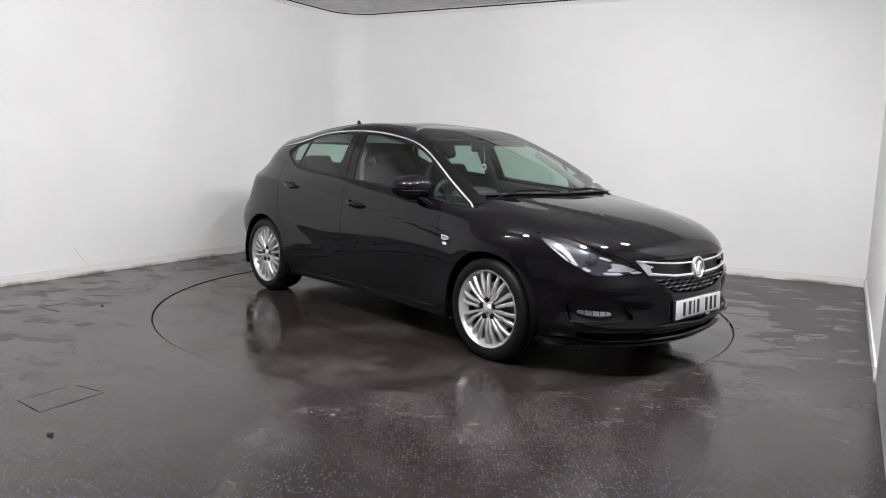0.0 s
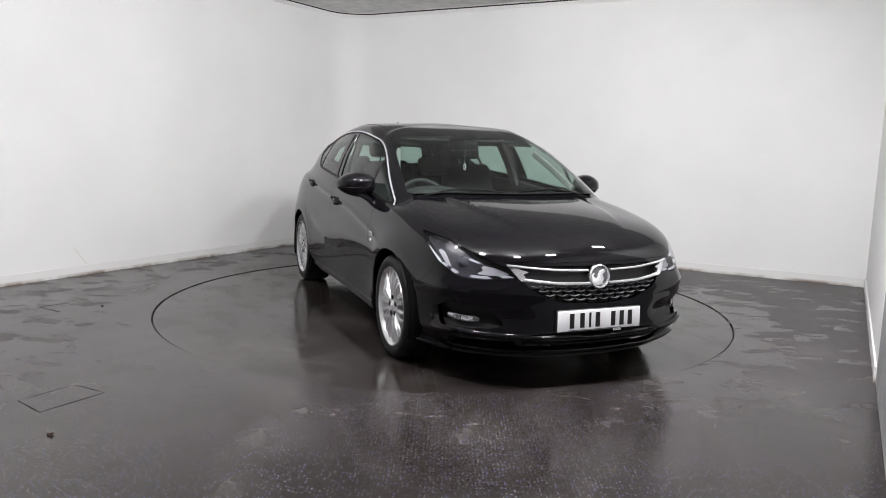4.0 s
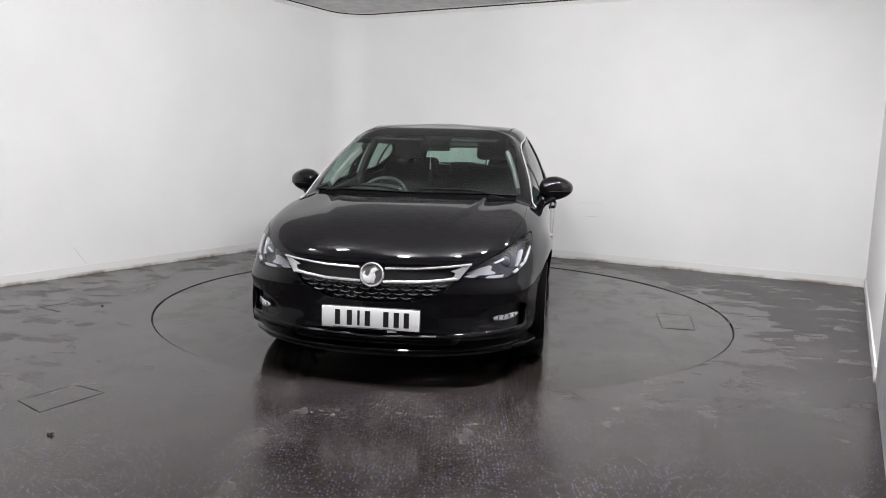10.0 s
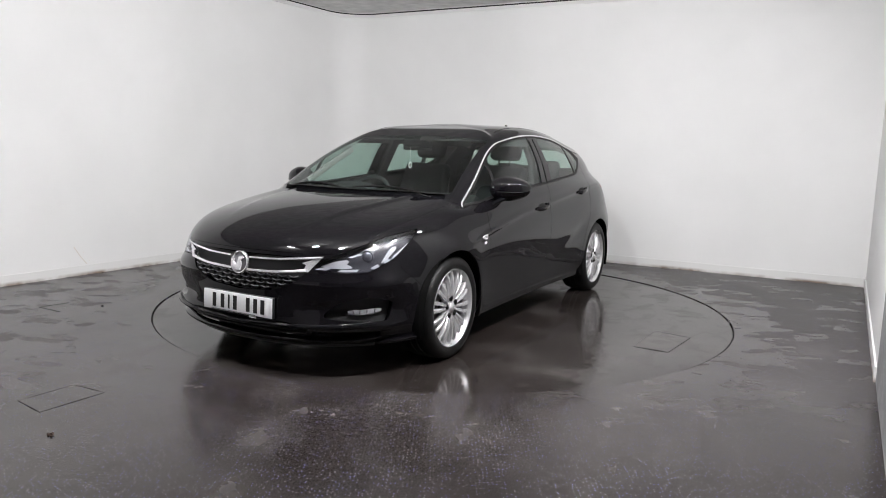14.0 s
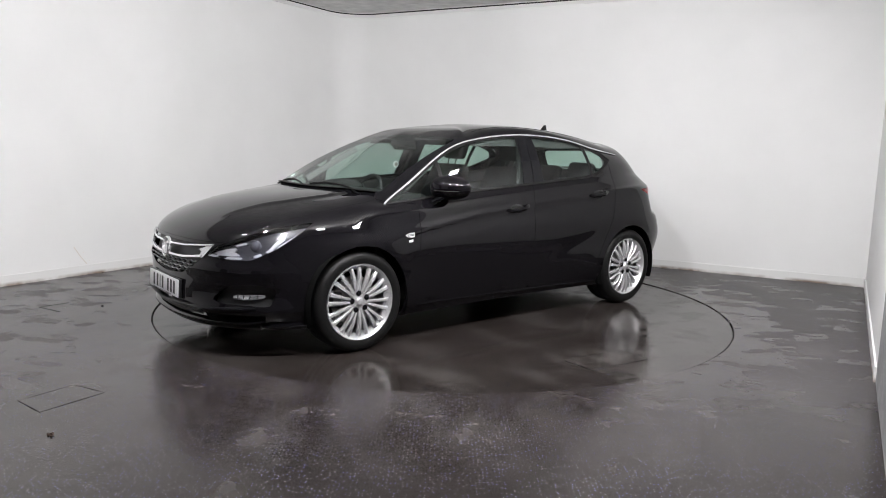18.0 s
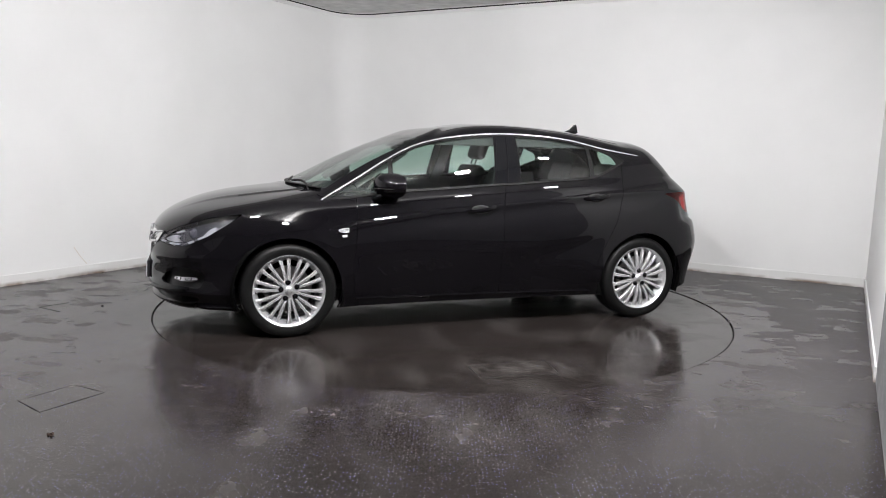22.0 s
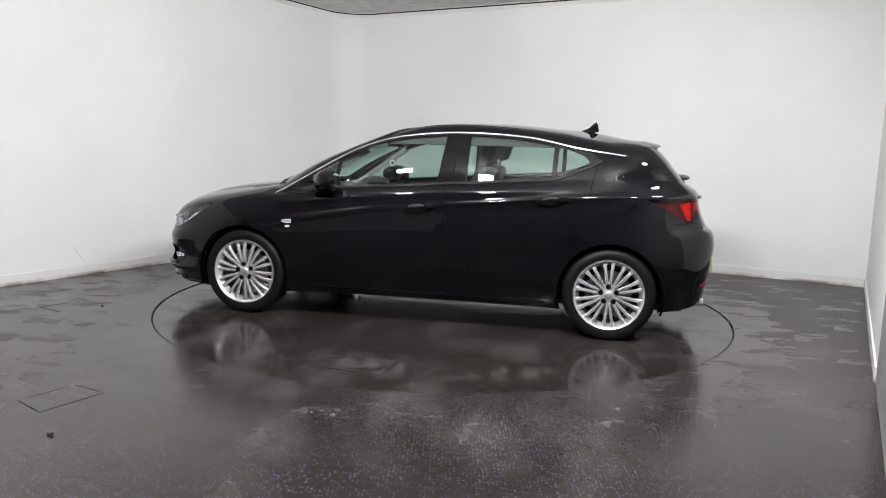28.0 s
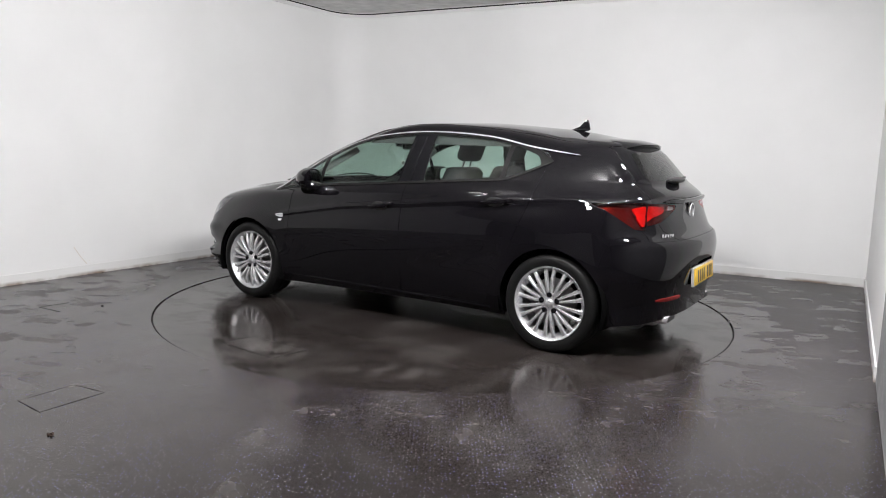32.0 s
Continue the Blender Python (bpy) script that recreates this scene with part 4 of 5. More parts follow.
for sign in (1, -1):
    pts, ups = along_side(TOP_LINE, sign, 0.004)
    part("chrome_strip", sweep(pts, 0.0125, 0.009, ups, taper=[1.0] * (len(pts) - 4) + [.95, .85, .7, .45]), CHROME, CAR, "bright chrome strip along the roof edge")
    low = [p for p in BELT_LINE if p[0] < .84]
    low = low + [(-1.24, 1.196), (-1.16, 1.25), (-1.10, 1.275)]
    pts, ups = along_side(low, sign, 0.003)
    part("waist_seal", sweep(pts, 0.010, 0.008, ups), RUBBER, CAR)

    # door handles
    for k, (x0, z0, x1, z1) in enumerate(((.105, .832, -.108, .862), (-.82, .918, -1.035, .944))):
        door = DOORS[k if sign == 1 else k + 2]
        pts, ups = along_side([(x0 + (x1 - x0) * t, z0 + (z1 - z0) * t) for t in np.linspace(0, 1, 12)], sign)
        bow = [p + u * (0.006 + 0.026 * math.sin(math.pi * i / 11) ** 0.5) for i, (p, u) in enumerate(zip(pts, ups))]
        part("handle", sweep(bow, 0.030, 0.016, ups, taper=[.75] + [1] * 10 + [.75]), PAINT, door, "body-coloured pull handle")
        mid = pts[5]
        # near-black oval laid on the door as the shade of the hand recess
        cup = ellipse_blob((mid.x, mid.y + sign * 0.0008, mid.z - .004), (.07, .004, .032))
        part("handle_recess_shade", cup, SEAM, door)

    # wing badge
    def on_wing(a, b, h, sign=sign):
        return (a, on_side(a, b, sign)[0].y + sign * (h + .001), b)
    crest = part("wing_badge", plate([(1.018, .711), (.985, .722), (.944, .724), (.944, .695), (.975, .693), (1.004, .698)], 0.0, .005, to=on_wing), BRIGHT, CAR, "chrome badge on the wing")
    for q in ([(1.006, .7125), (.950, .7165), (.950, .713), (1.006, .709)], [(1.003, .7055), (.950, .708), (.950, .7045), (1.003, .702)]):
        part("badge_groove", plate(q, .0045, .0058, to=on_wing), SEAM, crest)
    part("small_badge", plate([(.990, .677), (.956, .680), (.956, .664), (.987, .662)], 0.0, .004, to=on_wing), BRIGHT, CAR, "small chrome badge on the wing")

    # side mirrors
    bm = ellipse_blob((0, 0, 0), (.112, .112, .083), None, 36, 20, 0.86)
    for v in bm.verts:
        if v.co.x < -.045:
            v.co.x = -.045 + (v.co.x + .045) * 0.15
        v.co.z *= 1 - 0.28 * (v.co.y * sign / .112) * (1 if v.co.y * sign > 0 else .2)
        v.co.x += 0.05 * (-(v.co.y * sign / .112)) * (1 if v.co.x > -.04 else .5)
    mirror = part("side_mirror", bm, PAINT, CAR, "glossy black door mirror")
    mirror.matrix_basis = pose(.655, sign * .915, 1.005, 0, 0, -6 * sign)
    bm = ellipse_blob((-.056, 0, .002), (.004, .088, .062), None, 28, 14, 0.8)
    part("mirror_glass", bm, simple("mirror_silver", (.85, .87, .88), .02, 1.0, vary=.01) if sign == 1 else bpy.data.materials["mirror_silver"], mirror, "mirror glass")
    part("seam_line", sweep([(.118 * math.cos(a) - .004 - .04 * math.sin(a), sign * .113 * math.sin(a), -.018) for a in np.linspace(-1.0, 1.1, 14)], .004, .004, (0, 0, 1)), SEAM, mirror)
    base = on_side(.72, .905, sign)[0]
    part("mirror_arm", sweep([base + Vector((.02, -sign * .02, -.01)), base + Vector((.012, sign * .012, .015)), base + Vector((-.005, sign * .035, .04)), Vector((.66, sign * .885, .97))], .085, .036, (0, 0, 1)), GLOSS_BLACK, mirror).matrix_parent_inverse = mirror.matrix_basis.inverted()
    # rocker blade
    pts, ups = along_side([(x, .232 + .01 * math.sin(x)) for x in np.linspace(.88, -.9, 20)], sign, 0.002)
    part("sill_moulding", sweep(pts, .018, .012, ups), PAINT, CAR)

# nose: bright grille bars, emblem, dashes
def nose(y, z, lift=0.0):
    p, n = on_front(y, z)
    return p + n * lift, n


for sign in (1, -1):
    top = [nose(sign * y, z, .006) for y, z in zip(np.linspace(.07, .50, 14), np.interp(np.linspace(.07, .50, 14), [0, .25, .50], [.640, .646, .668]))]
    part("chrome_bar", sweep([p for p, n in top], .013, .014, [n for p, n in top]), CHROME, GRILLE_BACK, "chrome grille bar")
    bot = [nose(sign * y, z, .006) for y, z in zip(np.linspace(.06, .43, 14), np.interp(np.linspace(.06, .43, 14), [0, .25, .43], [.572, .578, .597]))]
    part("chrome_bar", sweep([p for p, n in bot], .017, .016, [n for p, n in bot]), CHROME, GRILLE_BACK, "chrome grille bar")
    wedge = [(sign * a, b) for a, b in ((.40, .590), (.44, .590), (.505, .674), (.475, .672), (.445, .652), (.40, .637), (.425, .628), (.415, .606), (.37, .600), (.36, .590))]
    part("chrome_wedge", plate(wedge, -.004, .008, to=lambda a, b, h: tuple(nose(a, b, h)[0])), CHROME, GRILLE_BACK, "chrome end of the grille bar")
rows = ((.553, .40, 0), (.531, .37, 1), (.508, .31, 0), (.486, .24, 1))
dash_material = simple("satin_grille_edge", (.30, .30, .31), .3, .4)
for z, wide, odd in rows:
    y = -.432 + (.036 if odd else 0)
    while y < .43:
        if abs(y) < wide:
            pts = [nose(y + d, z + .007 * (abs(d) / .026) ** 1.5 + .035 * abs(y) ** 1.5, -.003) for d in (-.026, -.014, 0, .014, .026)]
            part("grille_dash", sweep([p for p, n in pts], .0036, .010, [n for p, n in pts]), dash_material, GRILLE_BACK)
            pts = [nose(y + d * .8, z - .009 + .035 * abs(y) ** 1.5, -.02) for d in (-.03, 0, .03)]
            part("grille_cell", sweep([p for p, n in pts], .012, .02, [n for p, n in pts]), GLOSS_BLACK, GRILLE_BACK)
        y += .072
c, n = nose(0, .608, .004)
emblem = part("emblem", lathe([(.050, 0), (.0545, .010), (.060, .012), (.064, .008), (.065, -.004)], 40, "x"), CHROME, CAR, "round chrome emblem")
emblem.matrix_basis = Matrix.Translation(c) @ pose(0, 0, 0, 0, -8, 0)
part("disc", lathe([(.0001, .006), (.048, .004), (.053, .002)], 32, "x"), simple("emblem_grey", (.25, .25, .26), .3, .8), emblem)
part("figure", plate([(-.03, -.045), (.012, -.042), (.022, -.01), (.012, .012), (.034, .026), (.02, .038), (-.004, .03), (-.012, .0), (-.022, -.012), (-.04, .0), (-.036, .02), (-.05, .005), (-.046, -.025)], .004, .013, .002, to=lambda a, b, h: (h, a, b)), BRIGHT, emblem)
rear_c, n = on_front(0, .885, -1)
emblem = part("emblem", lathe([(.044, 0), (.048, -.010), (.053, -.012), (.057, -.008), (.058, .004)], 40, "x"), CHROME, CAR, "round chrome emblem")
emblem.matrix_basis = Matrix.Translation(rear_c + n * .004)
part("disc", lathe([(.0001, -.006), (.043, -.004), (.046, -.002)], 32, "x"), bpy.data.materials["emblem_grey"], emblem)

# number plates with plain bars
def number_plate(name, mat, m, label, bars):
    pl = part(name, boxed(-.26, .26, -.0555, .0555, 0, .006, .003), mat, CAR, label)
    pl.matrix_basis = m
    for x0, x1 in bars:
        part("character_bar", boxed(x0, x1, -.0395, .0395, .0062, .0072), INK, pl)
    part("plate_edge", boxed(-.20, .14, -.0525, -.0495, .0062, .0068), INK, pl)
    return pl


BARS = [(-.188, -.160), (-.124, -.096), (-.068, -.055), (-.028, .0), (.070, .098), (.125, .153), (.178, .206)]
front_m = Matrix.Translation((2.229, 0, .382)) @ pose(0, 0, 0, 88, 0, 90)
fp = number_plate("number_plate", PLATE_WHITE, front_m, "white number plate with dark bars", BARS)
part("plate_holder", boxed(-.262, .262, -.058, .058, -.018, -.0005, .004), BLACK_PLASTIC, fp)
part("test_sticker", boxed(.09, .14, -.068, -.056, -.001, .003), PLATE_WHITE, fp)
rp = number_plate("number_plate", PLATE_YELLOW, Matrix.Translation((-2.068, 0, .478)) @ pose(0, 0, 0, 86, 0, -90), "yellow number plate with dark bars", BARS)
part("plate_holder", boxed(-.268, .268, -.062, .062, -.02, -.0005, .004), BRIGHT, rp, "silver plate surround")

# front lip, fog lamps, intake slats
def ring_line(z_mid, z_end, y_end, n=24, lift=0.0):
    out = []
    for y in np.linspace(-y_end, y_end, n):
        p, nn = on_front(y, z_mid + (z_end - z_mid) * (abs(y) / y_end) ** 2)
        out.append((p + nn * lift, nn))
    return out


line = ring_line(.220, .240, .74, 34, .010)
part("lip", sweep([p for p, n in line], .030, .040, [n for p, n in line], taper=[.3, .7] + [1] * 30 + [.7, .3]), PAINT, CAR, "gloss black bumper lip")
line = ring_line(.192, .205, .70, 30, .010)
part("splitter", sweep([p for p, n in line], .03, .03, [n for p, n in line]), BLACK_PLASTIC, CAR, "black plastic splitter under the nose")
for z in (.246, .268, .290):
    line = ring_line(z, z + .004, .42, 20, -.018)
    part("intake_slat", sweep([p for p, n in line], .010, .03, [n for p, n in line]), BLACK_PLASTIC, AIR)
for sign in (1, -1):
    pts, ups = along_side([(x, .207) for x in np.linspace(1.90, 1.665, 9)], sign, .010)
    part("lip_end", sweep(pts, .026, .034, ups, taper=[.5, .8] + [1] * 6 + [.9]), PAINT, CAR, "gloss black end of the bumper lip")
FOG_LENS = simple("fog_lens", (.75, .76, .80), .12, .9, .5, 60)
for sign in (1, -1):
    pts = []
    for y in np.linspace(.632, .757, 6):
        p, n = on_front(sign * y, .376 + (y - .6) * .06)
        pts.append((p - n * .020, n))
    lamp = part("fog_lamp", sweep([p for p, n in pts], .032, .014, [n for p, n in pts], taper=[.6, 1, 1, 1, 1, .55]), FOG_LENS, CAR, "small bright fog lamp")
    for y in np.linspace(.655, .735, 4):
        p, n = on_front(sign * y, .376 + (y - .6) * .06)
        q = p - n * .0128
        part("divider", sweep([q + Vector((0, 0, -.013)), q + Vector((0, sign * .004, .013))], .0035, .003, n), LAMP_DARK, lamp)
    line = []
    for y in np.linspace(.34, .745, 14):
        p, n = on_front(sign * y, .300 + .02 * ((y - .34) / .4) ** 2)
        line.append((p + n * .006, n))
    part("bumper_blade", sweep([p for p, n in line], .022, .016, [n for p, n in line], taper=[.3, .6] + [1] * 11 + [.6]), GLOSS_BLACK, CAR, "gloss black bumper blade")

# tail: spoiler, wiper, exhaust, reflectors, lettering bars
bm = bmesh.new()
rows = []
for y in np.linspace(-.495, .495, 27):
    k = abs(y) / .495
    x_in = -1.44 + .05 * k ** 2
    x_out = -1.676 + .11 * k ** 2.4
    z_in = on_top(x_in, y * .97)[0].z
    z_out = 1.322 - .060 * k ** 3
    rows.append([bm.verts.new(q) for q in ((x_in, y, z_in - .002), ((x_in + x_out) / 2, y, (z_in + z_out) / 2 + .012), (x_out + .012, y, z_out + .008), (x_out, y, z_out),
                                            (x_out + .012, y, z_out - .012), (x_out + .10, y * .985, z_out - .035), (x_in, y * .97, z_in - .03))])
for a, b in zip(rows, rows[1:]):
    for j in range(7):
        k = (j + 1) % 7
        bm.faces.new((a[j], a[k], b[k], b[j]))
bm.faces.new(rows[0])
bm.faces.new(rows[-1][::-1])
bmesh.ops.recalc_face_normals(bm, faces=bm.faces)
part("roof_spoiler", bm, PAINT, CAR, "glossy black roof spoiler", smooth=50)
p, n = on_front(0, 1.085, -1)
wiper = part("rear_wiper", ellipse_blob((p.x - .010, .03, p.z + .004), (.052, .15, .021)), BLACK_PLASTIC, CAR, "black rear wiper")
pts = []
for y in np.linspace(.03, -.34, 10):
    q, nn = on_front(y, 1.085 + .02 * abs(y), -1)
    pts.append((q + nn * .016, nn))
part("blade", sweep([q for q, nn in pts], .018, .014, [nn for q, nn in pts], taper=[1] * 8 + [.8, .5]), BLACK_PLASTIC, wiper)
for sign in (1, -1):
    tip = part("exhaust_trim", boxed(-1.99, -1.86, sign * .46 - .095, sign * .46 + .095, .212, .262, .014), CHROME, CAR, "bright exhaust trim")
    part("mouth", boxed(-1.992, -1.985, sign * .46 - .082, sign * .46 + .082, .221, .253, .004), SEAM, tip)
    pts = []
    for y in np.linspace(.40, .66, 8):
        q, nn = on_front(sign * y, .375 - .0 * y, -1)
        pts.append((q + nn * .003, nn))
    part("rear_reflector", sweep([q for q, nn in pts], .028, .008, [nn for q, nn in pts], taper=[.6, 1, 1, 1, 1, 1, .8, .4]), DULL_RED, CAR, "slim red reflector")
for y0 in (.50, .525, .55, .575, .595):
    q, nn = on_front(y0, .765, -1)
    part("lettering_bar", boxed(q.x - .004, q.x + .002, y0 - .009, y0 + .009, .755, .777), CHROME, CAR)
line = []
for y in np.linspace(-.50, .50, 24):
    p2, n2 = on_front(y, .965 + .004 * abs(y), -1)
    line.append((p2 + n2 * .008, n2))
part("tailgate_lip", sweep([p2 for p2, n2 in line], .03, .03, [n2 for p2, n2 in line], taper=[.3, .6] + [1] * 20 + [.6, .3]), PAINT, CAR, "folded lip of the tailgate")

# roof aerial, front wipers
bm = plate([(-.085, 0), (.075, 0), (-.01, .028), (-.055, .068), (-.07, .07), (-.078, .05)], -.007, .007, .003, to=lambda a, b, h: (a, h, b))
fin = part("aerial", bm, GLOSS_BLACK, CAR, "black shark-fin roof aerial")
z = on_top(-1.13, 0)[0].z
fin.matrix_basis = pose(-1.125, 0, z + .002, 0, 4, 0)
part("foot", ellipse_blob((0, 0, 0), (.085, .036, .012)), GLOSS_BLACK, fin)


for y0, y1, x0, x1 in ((.60, .02, 1.165, 1.215), (-.08, -.62, 1.22, 1.14)):
    pts = []
    for t in np.linspace(0, 1, 14):
        y = y0 + (y1 - y0) * t
        p, n = on_top(x0 + (x1 - x0) * t - .02 * math.sin(math.pi * t), y)
        pts.append((p + n * .004, n))
    part("windscreen_wiper", sweep([p for p, n in pts], .010, .010, [n for p, n in pts], taper=[.6] + [1] * 12 + [.6]), SEAL, CAR, "black windscreen wiper")
line = []
for y in np.linspace(-.66, .66, 24):
    p, n = on_top(1.225 - .14 * (abs(y) / .66) ** 2.2, y)
    line.append((p - Vector((0, 0, .002)), Vector((0, 0, 1))))
part("scuttle", sweep([p for p, n in line], .06, .006, [n for p, n in line]), SEAL, CAR, "black plastic scuttle panel")

for sign in (1, -1):
    line = []
    for x in np.linspace(.16, -1.28, 22):
        p, n = on_top(x, sign * np.interp(x, [-1.3, -.9, -.3, .16], [.515, .545, .56, .535]))
        line.append((p + n * .0005, n))
    part("roof_ditch", sweep([p for p, n in line], .009, .003, [n for p, n in line]), SEAM, CAR)

# ---------------------------------------------------------------- underside and wheel houses
part("rear_axle", sweep([(-1.31, y, .235) for y in np.linspace(-.68, .68, 8)], .07, .06, (0, 0, 1)), BLACK_PLASTIC, CAR, "dark rear axle beam")
for sign in (1, -1):
    part("trailing_arm", sweep([(-1.33, sign * .60, .24), (-1.12, sign * .58, .225), (-.93, sign * .56, .24)], .06, .05, (0, 0, 1)), BLACK_PLASTIC, CAR)
bm = boxed(-1.85, 1.95, -.62, .62, .17, .27, .03)
part("underbody", bm, BLACK_PLASTIC, CAR, "dark underbody")
part("silencer", boxed(-1.9, -1.45, -.15, .45, .16, .26, .04), STEEL, CAR)
part("side_member", boxed(-.95, .95, .55, .80, .175, .24, .02), BLACK_PLASTIC, CAR)
part("side_member", boxed(-.95, .95, -.80, -.55, .175, .24, .02), BLACK_PLASTIC, CAR)
for sign in (1, -1):
    coil = [(-1.20 + .055 * math.cos(a), sign * .52 + .055 * math.sin(a), .215 + .0135 * a / math.pi) for a in np.linspace(0, 10 * math.pi, 120)]
    part("coil_spring", sweep(coil, .012, .012, (0, 0, 1)), STEEL, CAR, "steel coil spring")
for at in (1.331, -1.331):
    for sign in (1, -1):
        bm = bmesh.new()
        rings = []
        for a in np.linspace(-.35, math.pi + .35, 30):
            c, s2 = math.cos(a), math.sin(a)
            rings.append([bm.verts.new((at + r * c, sign * y, .315 + r * s2)) for r, y in ((.353, .885), (.372, .86), (.392, .60), (.392, .46), (.02, .455))])
        for a, b in zip(rings, rings[1:]):
            for j in range(4):
                bm.faces.new((a[j], a[j + 1], b[j + 1], b[j]))
        bmesh.ops.recalc_face_normals(bm, faces=bm.faces)
        part("wheel_house", bm, LINER, CAR)


# ---------------------------------------------------------------- wheels
def wheel_meshes():
    w = {}
    tyre = [(.235, -.012), (.242, .004), (.262, .012), (.290, .010), (.306, -.004), (.3135, -.022), (.3155, -.05), (.3155, -.075), (.311, -.078), (.311, -.086), (.3155, -.089),
            (.316, -.12), (.311, -.123), (.311, -.131), (.3155, -.134), (.3155, -.18), (.306, -.212), (.285, -.222), (.24, -.21)]
    w["tyre"] = finish(lathe(tyre, 72, "y"), "tyre", RUBBER, 40)
    rim = [(.205, -.035), (.222, -.012), (.229, .004), (.2355, .008), (.238, .002), (.237, -.01), (.226, -.03), (.218, -.06), (.212, -.20), (.205, -.20), (.210, -.06), (.200, -.045)]
    w["rim"] = finish(lathe(rim, 72, "y", True), "rim", ALLOY, 40)
    bm = bmesh.new()
    n = 9
    rings = []
    for i in range(n):
        t = i / (n - 1)
        r = .045 + .175 * t
        half = .0085 + .0035 * t + .004 * max(0, t - .85) / .15
        y = -.012 + .018 * math.sin(t * 2.2) - .014 * t ** 3
        deep = .034 - .012 * t
        rings.append([bm.verts.new((a, y + b, r)) for a, b in ((-half, -deep), (-half, -.006), (-half * .55, 0), (half * .55, 0), (half, -.006), (half, -deep))])
    for a, b in zip(rings, rings[1:]):
        for j in range(5):
            bm.faces.new((a[j], a[j + 1], b[j + 1], b[j]))
    bm.faces.new(rings[0])
    bm.faces.new(rings[-1][::-1])
    bmesh.ops.recalc_face_normals(bm, faces=bm.faces)
    w["spoke"] = finish(bm, "spoke", ALLOY, 40)
    w["hub"] = finish(lathe([(.0001, -.006), (.026, -.006), (.030, -.010), (.056, -.012), (.066, -.020), (.070, -.05), (.02, -.06)], 40, "y"), "hub", ALLOY, 40)
    w["hub_cap"] = finish(lathe([(.0001, .002), (.018, .001), (.024, -.003), (.027, -.010)], 28, "y"), "hub_cap", ALLOY, 40)
    w["bolt"] = finish(lathe([(.0001, -.004), (.0075, -.004), (.009, -.007), (.0185, -.008), (.0185, -.014)], 16, "y"), "bolt", GLOSS_BLACK, 40)
    w["brake_disc"] = finish(lathe([(.05, -.075), (.155, -.075), (.155, -.095), (.05, -.095)], 48, "y", True), "brake_disc", STEEL, 40)
    w["caliper"] = finish(boxed(-.05, .05, -.12, -.055, .10, .165, .01), "caliper", ALLOY_DARK, 40)
    return w


WM = wheel_meshes()
for x, deg in ((1.331, 8), (-1.331, 2)):
    for sign in (1, -1):
        wheel = new("wheel", WM["rim"])
        wheel.parent = CAR
        tagged(wheel, "silver multi-spoke alloy wheel")
        wheel.matrix_basis = pose(x, sign * .872, .316 + DECK_Z, 0, deg, 0 if sign == 1 else 180)
        kids = [("tyre", 0), ("hub", 0), ("hub_cap", 0), ("brake_disc", 0), ("caliper", 75)]
        for i in range(10):
            base = 36 * i
            kids += [("spoke", base - 7.6), ("spoke", base + 7.6)]
        for nm, a in kids:
            o = new(nm, WM[nm])
            o.parent = wheel
            o.matrix_basis = pose(0, 0, 0, 0, a, 0)
        for i in range(5):
            o = new("bolt", WM["bolt"])
            o.parent = wheel
            a = radians(72 * i)
            o.matrix_basis = pose(.056 * math.sin(a), 0.001, .056 * math.cos(a))

# ---------------------------------------------------------------- cabin
part("cabin_floor", boxed(-1.55, 1.05, -.70, .70, .27, .33, .02), CABIN, CAR)
part("parcel_shelf", boxed(-1.75, -1.18, -.58, .58, .93, .96, .012), CABIN, CAR)
for sign in (1, -1):
    part("boot_lining", boxed(-1.78, -1.30, sign * .53 - .03, sign * .53 + .03, .40, 1.0, .02), CABIN, CAR)
for sign in (1, -1):
    part("boot_panel", boxed(-1.30, -1.27, min(sign * .50, sign * .80), max(sign * .50, sign * .80), .40, .985, .006), CABIN, CAR)
part("boot_sill", boxed(-1.84, -1.80, -.50, .50, .40, 1.0, .015), CABIN, CAR)
part("bulkhead", boxed(1.0, 1.1, -.68, .68, .3, .86, .02), CABIN, CAR)
bm = bmesh.new()
prof = [(1.16, .90), (1.05, .935), (.85, .955), (.74, .955), (.66, .925), (.62, .86), (.66, .72), (.80, .60), (1.1, .6)]
a = [bm.verts.new((x, -.69, z)) for x, z in prof]
b = [bm.verts.new((x, .69, z)) for x, z in prof]
for i in range(len(prof)):
    k = (i + 1) % len(prof)
    bm.faces.new((a[i], b[i], b[k], a[k]))
bm.faces.new(a)
bm.faces.new(b[::-1])
bmesh.ops.recalc_face_normals(bm, faces=bm.faces)
dash = part("dashboard", bm, CABIN, CAR, "dark soft-touch dashboard", smooth=35)
part("binnacle", ellipse_blob((.70, -.36, .955), (.11, .20, .045)), CABIN, dash)
part("centre_screen", boxed(.60, .625, -.11, .11, .80, .93, .008), GLOSS_BLACK, dash)
wheel_m = Matrix.Translation((.50, -.36, .86)) @ pose(0, 0, 0, 0, 64, 0)
st = part("steering_wheel", lathe([(.185 + .016 * math.cos(t), .016 * math.sin(t)) for t in np.linspace(0, 2 * math.pi, 10, endpoint=False)], 40, "z", True), CABIN, CAR, "dark steering wheel")
st.matrix_basis = wheel_m
part("boss", ellipse_blob((0, 0, -.01), (.075, .085, .03)), CABIN, st)
for a in (0, 125, 235):
    bm = boxed(.04, .18, -.018, .018, -.02, 0, .006)
    part("wheel_spoke", bm, CABIN, st).matrix_basis = pose(0, 0, 0, 0, 0, a)


